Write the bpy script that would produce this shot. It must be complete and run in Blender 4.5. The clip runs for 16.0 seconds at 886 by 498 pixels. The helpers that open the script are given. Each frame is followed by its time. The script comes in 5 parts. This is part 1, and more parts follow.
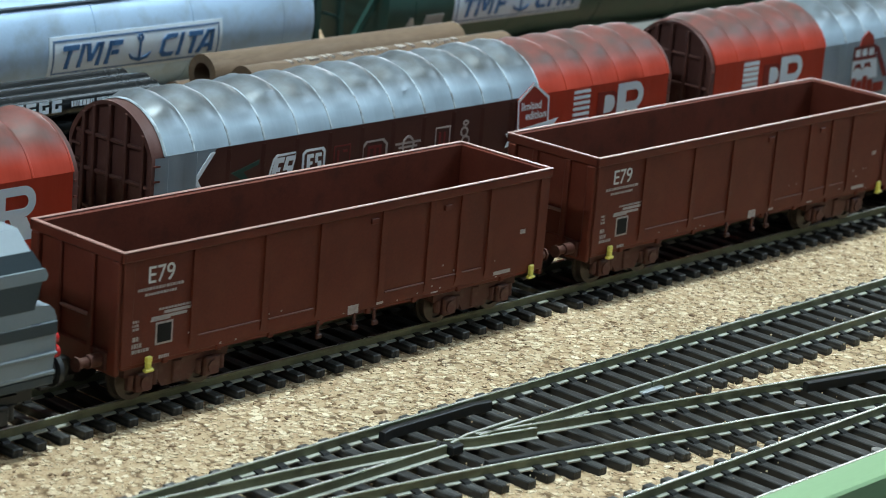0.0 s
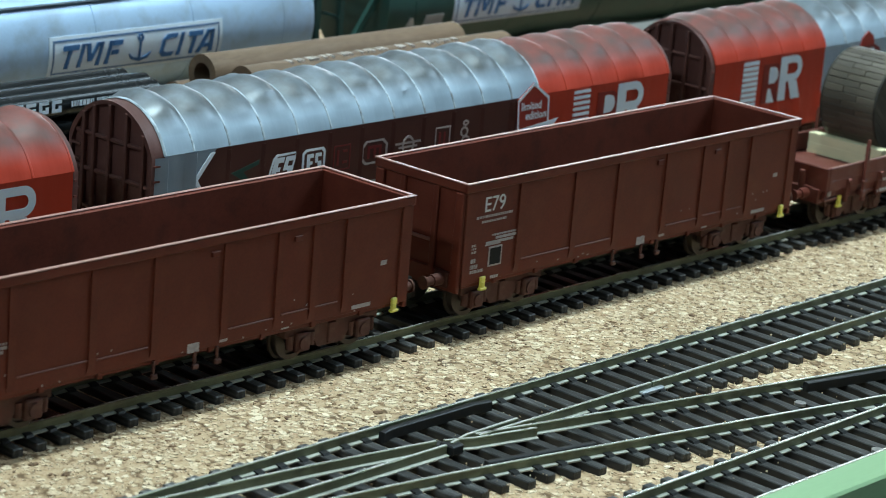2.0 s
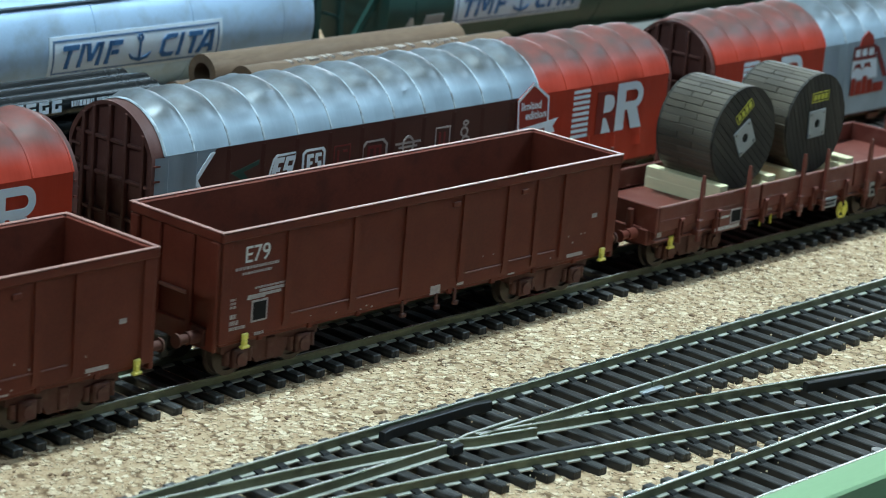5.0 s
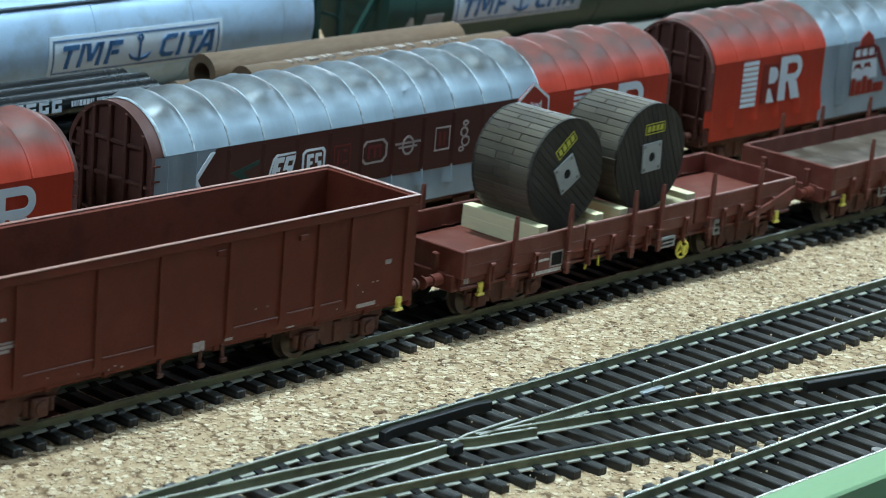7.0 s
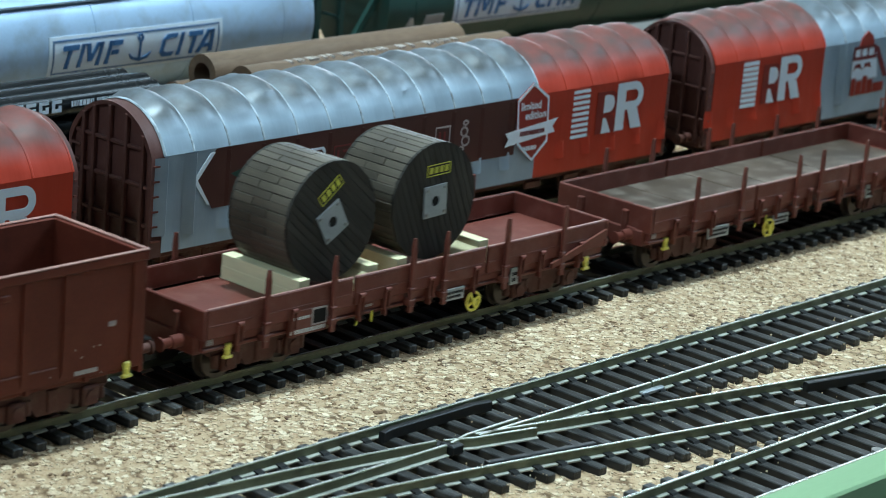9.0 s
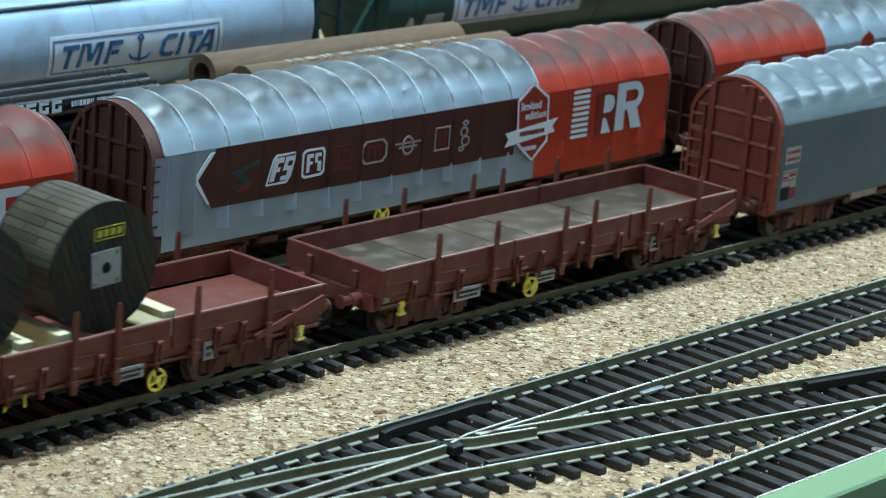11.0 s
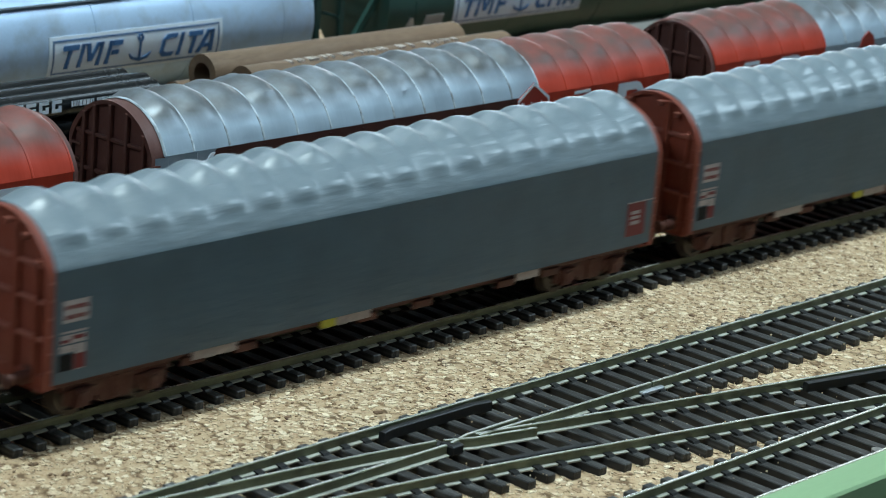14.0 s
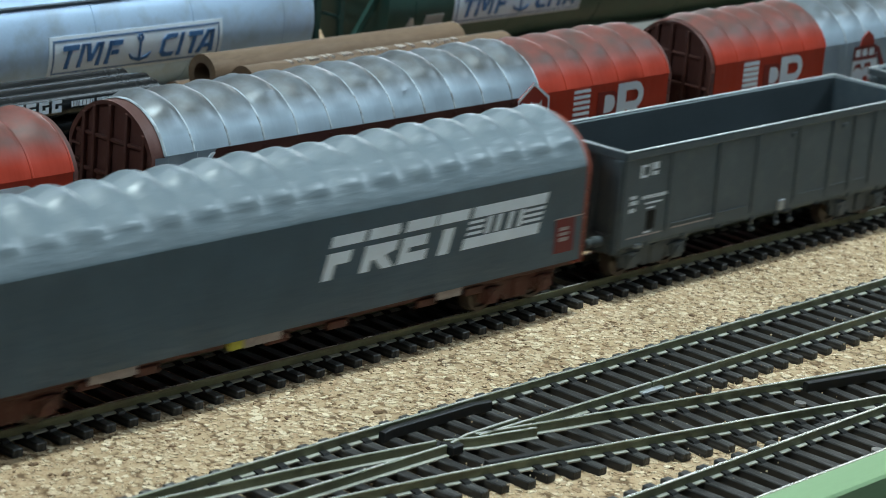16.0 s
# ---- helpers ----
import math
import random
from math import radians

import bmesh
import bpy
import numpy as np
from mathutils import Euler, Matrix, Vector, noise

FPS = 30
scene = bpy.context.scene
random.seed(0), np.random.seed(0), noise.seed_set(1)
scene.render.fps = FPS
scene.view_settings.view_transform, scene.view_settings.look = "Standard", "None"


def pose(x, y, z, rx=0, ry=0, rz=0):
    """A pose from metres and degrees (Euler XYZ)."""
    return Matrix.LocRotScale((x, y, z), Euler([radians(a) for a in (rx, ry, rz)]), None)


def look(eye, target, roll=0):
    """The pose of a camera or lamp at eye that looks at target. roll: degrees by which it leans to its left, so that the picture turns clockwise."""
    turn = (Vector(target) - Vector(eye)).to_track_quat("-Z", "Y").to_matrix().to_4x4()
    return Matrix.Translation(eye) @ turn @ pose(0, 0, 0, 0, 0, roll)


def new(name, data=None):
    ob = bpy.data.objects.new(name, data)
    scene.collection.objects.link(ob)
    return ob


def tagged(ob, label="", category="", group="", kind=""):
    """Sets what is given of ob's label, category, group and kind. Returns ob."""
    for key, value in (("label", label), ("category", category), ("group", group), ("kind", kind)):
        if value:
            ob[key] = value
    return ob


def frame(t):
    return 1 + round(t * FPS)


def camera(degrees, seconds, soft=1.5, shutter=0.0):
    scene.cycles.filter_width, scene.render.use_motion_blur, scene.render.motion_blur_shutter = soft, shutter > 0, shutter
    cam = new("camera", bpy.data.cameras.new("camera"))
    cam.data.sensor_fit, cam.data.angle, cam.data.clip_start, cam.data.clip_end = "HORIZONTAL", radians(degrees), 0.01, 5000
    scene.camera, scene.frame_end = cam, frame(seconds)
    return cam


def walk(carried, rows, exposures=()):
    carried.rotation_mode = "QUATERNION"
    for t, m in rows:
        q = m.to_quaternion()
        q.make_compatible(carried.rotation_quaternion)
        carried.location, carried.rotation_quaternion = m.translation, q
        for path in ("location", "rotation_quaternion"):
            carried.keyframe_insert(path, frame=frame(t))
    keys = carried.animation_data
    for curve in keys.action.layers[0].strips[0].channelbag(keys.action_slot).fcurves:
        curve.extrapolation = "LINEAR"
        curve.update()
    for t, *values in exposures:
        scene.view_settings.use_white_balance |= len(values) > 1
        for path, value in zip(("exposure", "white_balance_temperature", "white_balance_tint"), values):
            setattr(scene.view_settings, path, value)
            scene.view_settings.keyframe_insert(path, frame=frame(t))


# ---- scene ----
cam = camera(19.777, 16.0, soft=0.85, shutter=0.5)
MM = 0.001
EYE = (-0.39081, -0.42278, 0.20422)
TARGET = (-0.39081 + 0.7214, -0.42278 + 0.6347, 0.20422 - 0.2768)
walk(cam, [(0.0, look(EYE, TARGET, 4.83)), (16.0, look(EYE, TARGET, 4.83))], exposures=[(0.0, -0.13, 6850, 10), (2.0, -0.13, 6600, 6), (4.0, -0.13, 6350, 5.5), (7.0, -0.15, 6250, 5.5), (12.5, -0.18, 6320, 5.5), (14.2, -0.39, 6750, 9), (16.0, -0.41, 6950, 10.5)])
cam.data.dof.use_dof = True
cam.data.dof.focus_distance = 0.63
cam.data.dof.aperture_fstop = 38.0

# travel of the train along its track, in millimetres, by seconds
TRAVEL = [(0, 0), (.5, -12.4), (1, -26.4), (1.5, -38.7), (2, -52.4), (2.5, -64.8), (3, -78.6), (3.5, -90.9), (4, -104.4), (4.2, -109.4),
          (4.9, -132.5), (5.6, -158.5), (6.3, -186.5), (6.5, -194.8), (7, -216.5), (7.5, -236.3), (8, -258.4), (8.5, -279.7), (9, -305.0), (9.2, -316.0),
          (9.9, -352.0), (10.6, -390.0), (11.3, -430.6), (11.5, -443.6), (12, -480.0), (12.5, -518.1), (13, -565.2), (13.5, -616.8), (14, -683.3),
          (14.5, -748.7), (15, -818.0), (15.5, -878.6), (16, -944.4)]

# ---- light ----
world = bpy.data.worlds.new("hall_air")
scene.world = world
world.use_nodes = True
world.node_tree.nodes["Background"].inputs["Color"].default_value = (0.62, 0.72, 0.85, 1)
world.node_tree.nodes["Background"].inputs["Strength"].default_value = 0.05


def area_lamp(name, place, target, sx, sy, watts, colour):
    data = bpy.data.lights.new(name, "AREA")
    data.shape, data.size, data.size_y, data.energy, data.color = "RECTANGLE", sx, sy, watts, colour
    ob = new(name, data)
    ob.matrix_world = look(place, target)
    return ob


LAMPS = (("hall_spot", (0.20, 0.03, 2.08), 0.09, 0.09, 63, (0.735, 0.93, 1.0)), ("hall_tube", (0.9, 1.5, 2.12), 1.5, 0.30, 12, (0.60, 0.83, 1.0)),
         ("hall_tube", (-2.5, 0.15, 2.12), 0.30, 1.5, 59, (0.595, 0.84, 1.0)), ("hall_tube", (2.5, -0.8, 2.12), 1.5, 0.9, 61, (0.54, 0.80, 1.0)),
         # unseen tube in front, added as weak fill for the near sides
         ("hall_tube", (0.1, -1.8, 2.12), 1.5, 0.30, 2, (0.66, 0.86, 1.0)))
for lamp_name, lamp_at, lamp_x, lamp_y, watts, tone in LAMPS:
    area_lamp(lamp_name, lamp_at, (lamp_at[0], lamp_at[1] + 0.0001, 0.0), lamp_x, lamp_y, watts, tone)

# daylight from the hall window beyond the layout
area_lamp("window_daylight", (4.42, 3.0, 0.95), (0.4, 0.0, 0.0), 1.9, 1.3, 46, (0.60, 0.82, 1.0))

# ---- materials ----


def node_mat(name):
    m = bpy.data.materials.new(name)
    m.use_nodes = True
    return m, m.node_tree.nodes, m.node_tree.links, m.node_tree.nodes["Principled BSDF"]


def noise_tex(nt, links, coord, scale, detail=4.0, stretch=None):
    n = nt.new("ShaderNodeTexNoise")
    n.inputs["Scale"].default_value, n.inputs["Detail"].default_value = scale, detail
    if stretch:
        mp = nt.new("ShaderNodeMapping")
        mp.inputs["Scale"].default_value = stretch
        links.new(coord, mp.inputs["Vector"])
        links.new(mp.outputs["Vector"], n.inputs["Vector"])
    else:
        links.new(coord, n.inputs["Vector"])
    return n.outputs["Fac"]


def ramp(nt, links, fac, stops):
    r = nt.new("ShaderNodeValToRGB")
    while len(r.color_ramp.elements) < len(stops):
        r.color_ramp.elements.new(0.5)
    for e, (p, c) in zip(r.color_ramp.elements, stops):
        e.position, e.color = p, (*c, 1)
    links.new(fac, r.inputs["Fac"])
    return r.outputs["Color"]


def mix(nt, links, fac, a, b, kind="MIX"):
    m = nt.new("ShaderNodeMix")
    m.data_type, m.blend_type = "RGBA", kind
    for sock, val in ((m.inputs[0], fac), (m.inputs[6], a), (m.inputs[7], b)):
        if isinstance(val, bpy.types.NodeSocket):
            links.new(val, sock)
        elif isinstance(val, tuple):
            sock.default_value = (*val, 1)
        else:
            sock.default_value = val
    return m.outputs[2]


def paint(name, col, rough=0.5, metal=0.0, var=0.18, scale=90.0, fine=1500.0, bump=0.06, dust=None, dust_amount=0.3, stretch=None, per_piece=0.0, spec=0.4):
    m, nt, links, bsdf = node_mat(name)
    tc = nt.new("ShaderNodeTexCoord").outputs["Object"]
    big = noise_tex(nt, links, tc, scale, 5.0, stretch)
    small = noise_tex(nt, links, tc, fine, 3.0, stretch)
    lo, hi = tuple(c * (1 - var) for c in col), tuple(c * (1 + var) for c in col)
    c = ramp(nt, links, big, [(0.3, lo), (0.7, hi)])
    c = mix(nt, links, 0.35, c, ramp(nt, links, small, [(0.3, tuple(x * (1 - var) for x in col)), (0.7, tuple(x * (1 + var) for x in col))]))
    if dust:
        d = ramp(nt, links, noise_tex(nt, links, tc, scale * 2.7, 6.0, stretch), [(0.48, (0, 0, 0)), (0.72, (dust_amount,) * 3)])
        c = mix(nt, links, d, c, dust)
    if per_piece:
        oi = nt.new("ShaderNodeObjectInfo").outputs["Random"]
        k = ramp(nt, links, oi, [(0.0, (1 - per_piece,) * 3), (1.0, (1 + per_piece * 0.6,) * 3)])
        c = mix(nt, links, 1.0, c, k, "MULTIPLY")
    links.new(c, bsdf.inputs["Base Color"])
    bsdf.inputs["Metallic"].default_value = metal
    bsdf.inputs["Specular IOR Level"].default_value = spec
    r = nt.new("ShaderNodeMapRange")
    r.inputs["To Min"].default_value, r.inputs["To Max"].default_value = max(0.05, rough - 0.1), min(1, rough + 0.12)
    links.new(big, r.inputs["Value"])
    links.new(r.outputs["Result"], bsdf.inputs["Roughness"])
    if bump:
        b = nt.new("ShaderNodeBump")
        b.inputs["Strength"].default_value, b.inputs["Distance"].default_value = bump, 0.0004
        links.new(small, b.inputs["Height"])
        links.new(b.outputs["Normal"], bsdf.inputs["Normal"])
    return m


def tarp(name, col, soot_or_light, low, high, rough=0.42, amount=0.85, spec=0.5, metal=0.0, crease=0.04, streak=0.0):
    """Sheet with travel dirt along its ridge, or light painted over its roof, between the heights low and high."""
    m, nt, links, bsdf = node_mat(name)
    tc = nt.new("ShaderNodeTexCoord").outputs["Object"]
    big = noise_tex(nt, links, tc, 70, 5)
    small = noise_tex(nt, links, tc, 900, 4)
    c = ramp(nt, links, big, [(0.3, tuple(x * 0.86 for x in col)), (0.7, tuple(x * 1.1 for x in col))])
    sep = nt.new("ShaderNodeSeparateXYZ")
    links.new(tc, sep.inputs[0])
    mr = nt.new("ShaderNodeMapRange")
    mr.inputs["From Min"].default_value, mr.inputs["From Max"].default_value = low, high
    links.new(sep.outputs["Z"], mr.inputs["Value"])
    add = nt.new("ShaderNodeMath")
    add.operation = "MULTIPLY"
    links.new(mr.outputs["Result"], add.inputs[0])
    grime_or_light = nt.new("ShaderNodeMapRange")
    grime_or_light.inputs["From Min"].default_value, grime_or_light.inputs["From Max"].default_value = 0.2, 0.7
    grime_or_light.inputs["To Min"].default_value, grime_or_light.inputs["To Max"].default_value = 0.62 * amount, amount
    links.new(noise_tex(nt, links, tc, 160, 5), grime_or_light.inputs["Value"])
    links.new(grime_or_light.outputs["Result"], add.inputs[1])
    c = mix(nt, links, add.outputs[0], c, soot_or_light)
    links.new(c, bsdf.inputs["Base Color"])
    bsdf.inputs["Specular IOR Level"].default_value = spec
    bsdf.inputs["Metallic"].default_value = metal
    r = nt.new("ShaderNodeMapRange")
    r.inputs["To Min"].default_value, r.inputs["To Max"].default_value = rough - 0.1, rough + 0.18
    links.new(small, r.inputs["Value"])
    links.new(r.outputs["Result"], bsdf.inputs["Roughness"])
    b = nt.new("ShaderNodeBump")
    b.inputs["Strength"].default_value, b.inputs["Distance"].default_value = 0.12, 0.0006
    links.new(noise_tex(nt, links, tc, 260, 5), b.inputs["Height"])
    # hanging creases, drawn out down the sheet
    b2 = nt.new("ShaderNodeBump")
    b2.inputs["Strength"].default_value, b2.inputs["Distance"].default_value = crease, 0.0012
    links.new(noise_tex(nt, links, tc, 150, 3, (1, 0.25, 0.12)), b2.inputs["Height"])
    links.new(b.outputs["Normal"], b2.inputs["Normal"])
    b3 = nt.new("ShaderNodeBump")
    # fine pulled wrinkles along the sheet
    b3.inputs["Strength"].default_value, b3.inputs["Distance"].default_value = streak, 0.0008
    links.new(noise_tex(nt, links, tc, 420, 3, (0.18, 1, 1)), b3.inputs["Height"])
    links.new(b2.outputs["Normal"], b3.inputs["Normal"])
    links.new(b3.outputs["Normal"], bsdf.inputs["Normal"])
    return m


BROWN = paint("oxide_brown_paint", (0.122, 0.0225, 0.0115), 0.52, var=0.22, scale=45, dust=(0.16, 0.038, 0.020), dust_amount=0.45, spec=0.28)
# pale rim colour paints in the glint of light on top edges
BROWN_RIM = paint("brown_rim_glint", (0.33, 0.165, 0.135), 0.36, var=0.2, scale=120)
# scratched door strips; also the far rim's fainter glint and the rung highlights
BROWN_RIM_DULL = paint("scratched_or_faint_glint_edge", (0.15, 0.045, 0.034), 0.5, var=0.25, scale=150)
BROWN_IN = paint("brown_inside", (0.165, 0.040, 0.024), 0.55, var=0.25, scale=50, dust=(0.05, 0.022, 0.016), dust_amount=0.5, spec=0.28)
DARK_FLOOR = paint("dark_wagon_floor", (0.030, 0.014, 0.010), 0.7, var=0.4, scale=60, dust=(0.07, 0.04, 0.03), dust_amount=0.4)
BROWN_FLAT = paint("dusty_brown_plastic", (0.142, 0.034, 0.023), 0.5, var=0.2, scale=80, dust=(0.24, 0.11, 0.085), dust_amount=0.35)
BOGIE_BROWN = paint("bogie_brown", (0.082, 0.025, 0.017), 0.65, var=0.25, scale=150, dust=(0.2, 0.13, 0.10), dust_amount=0.3)
END_BROWN = paint("end_wall_red_brown", (0.205, 0.043, 0.024), 0.5, var=0.15, scale=80, dust=(0.27, 0.10, 0.07), dust_amount=0.25)
EDGE_BROWN = paint("pale_red_brown_edge", (0.30, 0.095, 0.068), 0.45, var=0.2, scale=150)
BACK_END = paint("end_wall_brown", (0.085, 0.030, 0.024), 0.5, var=0.2, scale=80, dust=(0.17, 0.09, 0.08), dust_amount=0.3)
GREY_WAGON = paint("wagon_grey_paint", (0.078, 0.104, 0.122), 0.5, var=0.14, scale=70, dust=(0.16, 0.18, 0.18), dust_amount=0.25)
# paler than the grey body, for the same painted glint
GREY_RIM = paint("grey_rim_glint", (0.27, 0.31, 0.33), 0.42, var=0.15, scale=120)
GREY_IN = paint("grey_inside", (0.065, 0.088, 0.102), 0.6, var=0.18, scale=50)
GREY_BOGIE = paint("bogie_grey", (0.075, 0.090, 0.10), 0.6, var=0.2, scale=150)
# grey roof is paler above the eave: light falling there, put in its colour
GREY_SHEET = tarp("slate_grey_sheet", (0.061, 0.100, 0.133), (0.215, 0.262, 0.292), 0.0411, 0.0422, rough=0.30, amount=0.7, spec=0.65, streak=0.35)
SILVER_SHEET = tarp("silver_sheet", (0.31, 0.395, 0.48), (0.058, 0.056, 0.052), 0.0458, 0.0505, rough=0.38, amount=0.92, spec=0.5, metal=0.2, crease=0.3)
SILVER_SEAM = paint("pale_silver_seam", (0.38, 0.44, 0.49), 0.45, metal=0.15, var=0.35, scale=160, dust=(0.09, 0.08, 0.075), dust_amount=0.8)
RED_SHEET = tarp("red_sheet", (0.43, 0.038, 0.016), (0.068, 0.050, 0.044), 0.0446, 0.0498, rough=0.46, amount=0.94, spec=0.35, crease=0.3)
BADGE_RED = paint("badge_red_print", (0.29, 0.028, 0.018), 0.5, var=0.2, scale=150)
DEEP_RED = paint("deep_red_print", (0.20, 0.018, 0.012), 0.5, var=0.15, scale=200)
DARK_BAND = paint("brown_printed_band", (0.070, 0.022, 0.018), 0.45, var=0.15, scale=90)
WHITE_MARK = paint("white_lettering", (0.62, 0.62, 0.62), 0.5, var=0.1, scale=300)
PALE_MARK = paint("faded_lettering", (0.38, 0.33, 0.33), 0.5, var=0.3, scale=900)
PALE_PANEL = paint("pale_panel", (0.42, 0.37, 0.37), 0.5, var=0.15, scale=500)
LIGHT_BLUE_MARK = paint("pale_blue_lettering", (0.78, 0.86, 0.95), 0.45, var=0.08, scale=200)
BLACK_MARK = paint("black_panel", (0.010, 0.010, 0.011), 0.55, var=0.2, scale=300, spec=0.15)
RED_MARK = paint("red_panel", (0.17, 0.024, 0.026), 0.45, var=0.12, scale=300)
BLUE_MARK = paint("blue_lettering", (0.045, 0.13, 0.29), 0.45, var=0.1, scale=200)
GREEN_MARK = paint("green_print", (0.018, 0.06, 0.05), 0.45, var=0.2, scale=200)
YELLOW = paint("yellow_paint", (0.78, 0.68, 0.12), 0.45, var=0.1, scale=400)
YELLOW_LABEL = paint("yellow_label", (0.50, 0.48, 0.06), 0.5, var=0.15, scale=400)
STEEL = paint("wheel_steel", (0.085, 0.065, 0.052), 0.4, metal=0.4, var=0.2, scale=300)
RAIL = paint("nickel_silver_rail", (0.185, 0.195, 0.125), 0.40, metal=0.3, var=0.22, scale=60, fine=700, dust=(0.12, 0.10, 0.06), dust_amount=0.7)
RAIL_FOOT = paint("rail_foot", (0.40, 0.40, 0.35), 0.42, metal=0.2, var=0.2, scale=60)
RAIL_HEAD = paint("polished_rail_head", (0.78, 0.79, 0.74), 0.26, metal=0.7, var=0.15, scale=80)
SLEEPER = paint("black_plastic_sleeper", (0.021, 0.020, 0.019), 0.5, var=0.4, scale=230, fine=2200, bump=0.3, dust=(0.15, 0.15, 0.145), dust_amount=0.65, per_piece=0.3, stretch=(1, 0.15, 1))
BLACK_PLASTIC = paint("black_plastic", (0.012, 0.012, 0.012), 0.42, var=0.2, scale=150)
SCREW = paint("screw_steel", (0.35, 0.35, 0.34), 0.35, metal=0.9, var=0.1, scale=500)
CHOCK = paint("limewood_chock", (0.74, 0.67, 0.42), 0.65, var=0.1, scale=120, stretch=(1, 0.12, 1))
STAVE = paint("weathered_lagging", (0.078, 0.063, 0.045), 0.5, var=0.45, scale=120, dust=(0.15, 0.13, 0.10), dust_amount=0.5, stretch=(1, 0.10, 1), per_piece=0.22)
DRUM_FACE = paint("dark_drum_face", (0.021, 0.017, 0.013), 0.6, var=0.3, scale=120, dust=(0.08, 0.07, 0.06), dust_amount=0.4, stretch=(1, 1, 0.12), per_piece=0.2)
ZINC = paint("zinc_plate", (0.36, 0.38, 0.40), 0.45, metal=0.4, var=0.15, scale=200)
WAGON_BOARDS = paint("grey_weathered_boards", (0.070, 0.049, 0.034), 0.42, var=0.35, scale=60, dust=(0.30, 0.25, 0.21), dust_amount=0.42, per_piece=0.3)
LOCO_GREY = paint("loco_light_grey", (0.225, 0.268, 0.305), 0.38, var=0.08, scale=60)
LOCO_DARK = paint("loco_dark_grey", (0.040, 0.056, 0.068), 0.35, var=0.1, scale=60)
LOCO_BLACK = paint("loco_black", (0.018, 0.020, 0.023), 0.45, var=0.15, scale=100)
GREEN_WOOD = paint("green_painted_wood", (0.20, 0.33, 0.17), 0.55, var=0.08, scale=30, stretch=(0.15, 1, 1))
TANK_SILVER = paint("silver_tank_paint", (0.42, 0.58, 0.78), 0.34, metal=0.2, var=0.1, scale=40, dust=(0.24, 0.26, 0.28), dust_amount=0.5)
TANK_GREEN = paint("dark_green_paint", (0.016, 0.055, 0.045), 0.42, var=0.2, scale=60)
SIGN_WHITE = paint("sign_white", (0.64, 0.72, 0.81), 0.45, var=0.06, scale=100)
RUST_PIPE = paint("rust_brown_pipe", (0.135, 0.084, 0.050), 0.65, var=0.35, scale=70, dust=(0.21, 0.15, 0.11), dust_amount=0.45, stretch=(0.2, 1, 1))
BLACK_PIPE = paint("black_coated_pipe", (0.007, 0.008, 0.009), 0.24, spec=0.3, var=0.2, scale=100)
PALE_DUST = paint("pale_dust_print", (0.42, 0.36, 0.32), 0.6, var=0.2, scale=400)
BACK_ROOF = paint("dusty_roof", (0.15, 0.145, 0.135), 0.6, var=0.25, scale=60)
WALL_WHITE = paint("hall_wall_paint", (0.50, 0.50, 0.49), 0.8, var=0.05, scale=2, fine=60)
FLOOR_GREY = paint("hall_floor", (0.16, 0.155, 0.15), 0.6, var=0.1, scale=3, fine=80)
GLOW, _nt, _l, _b = node_mat("lamp_glow")
_b.inputs["Emission Color"].default_value, _b.inputs["Emission Strength"].default_value = (0.95, 0.97, 1, 1), 3.0
RED_GLASS = paint("red_lamp_glass", (0.5, 0.02, 0.02), 0.15, var=0.05, scale=300, bump=0)


def cork_material(name, flakes):
    m, nt, links, bsdf = node_mat(name)
    tc = nt.new("ShaderNodeTexCoord").outputs["Object"]
    if flakes:
        rnd = nt.new("ShaderNodeNewGeometry").outputs["Random Per Island"]
        c = ramp(nt, links, rnd, [(0.0, (0.10, 0.055, 0.03)), (0.09, (0.34, 0.22, 0.13)), (0.22, (0.54, 0.405, 0.265)), (0.8, (0.63, 0.50, 0.345)), (1.0, (0.76, 0.645, 0.475))])
    else:
        v = nt.new("ShaderNodeTexVoronoi")
        v.inputs["Scale"].default_value = 420
        links.new(tc, v.inputs["Vector"])
        c = ramp(nt, links, v.outputs["Distance"], [(0.1, (0.50, 0.37, 0.235)), (0.6, (0.42, 0.29, 0.175)), (0.85, (0.14, 0.085, 0.045))])
    big = noise_tex(nt, links, tc, 25, 4)
    c = mix(nt, links, 0.5, c, mix(nt, links, 1.0, c, ramp(nt, links, big, [(0.3, (0.8, 0.8, 0.78)), (0.7, (1.1, 1.1, 1.1))]), "MULTIPLY"))
    specks = ramp(nt, links, noise_tex(nt, links, tc, 1700, 3), [(0.33, (0.10,) * 3), (0.41, (1, 1, 1))])
    c = mix(nt, links, 0.8, c, specks, "MULTIPLY")
    links.new(c, bsdf.inputs["Base Color"])
    bsdf.inputs["Roughness"].default_value = 0.85
    bsdf.inputs["Specular IOR Level"].default_value = 0.2
    b = nt.new("ShaderNodeBump")
    b.inputs["Strength"].default_value, b.inputs["Distance"].default_value = 0.5, 0.0004
    links.new(noise_tex(nt, links, tc, 1200, 4), b.inputs["Height"])
    links.new(b.outputs["Normal"], bsdf.inputs["Normal"])
    return m


CORK = cork_material("cork_sheet", False)
CORK_FLAKE = cork_material("cork_granules", True)


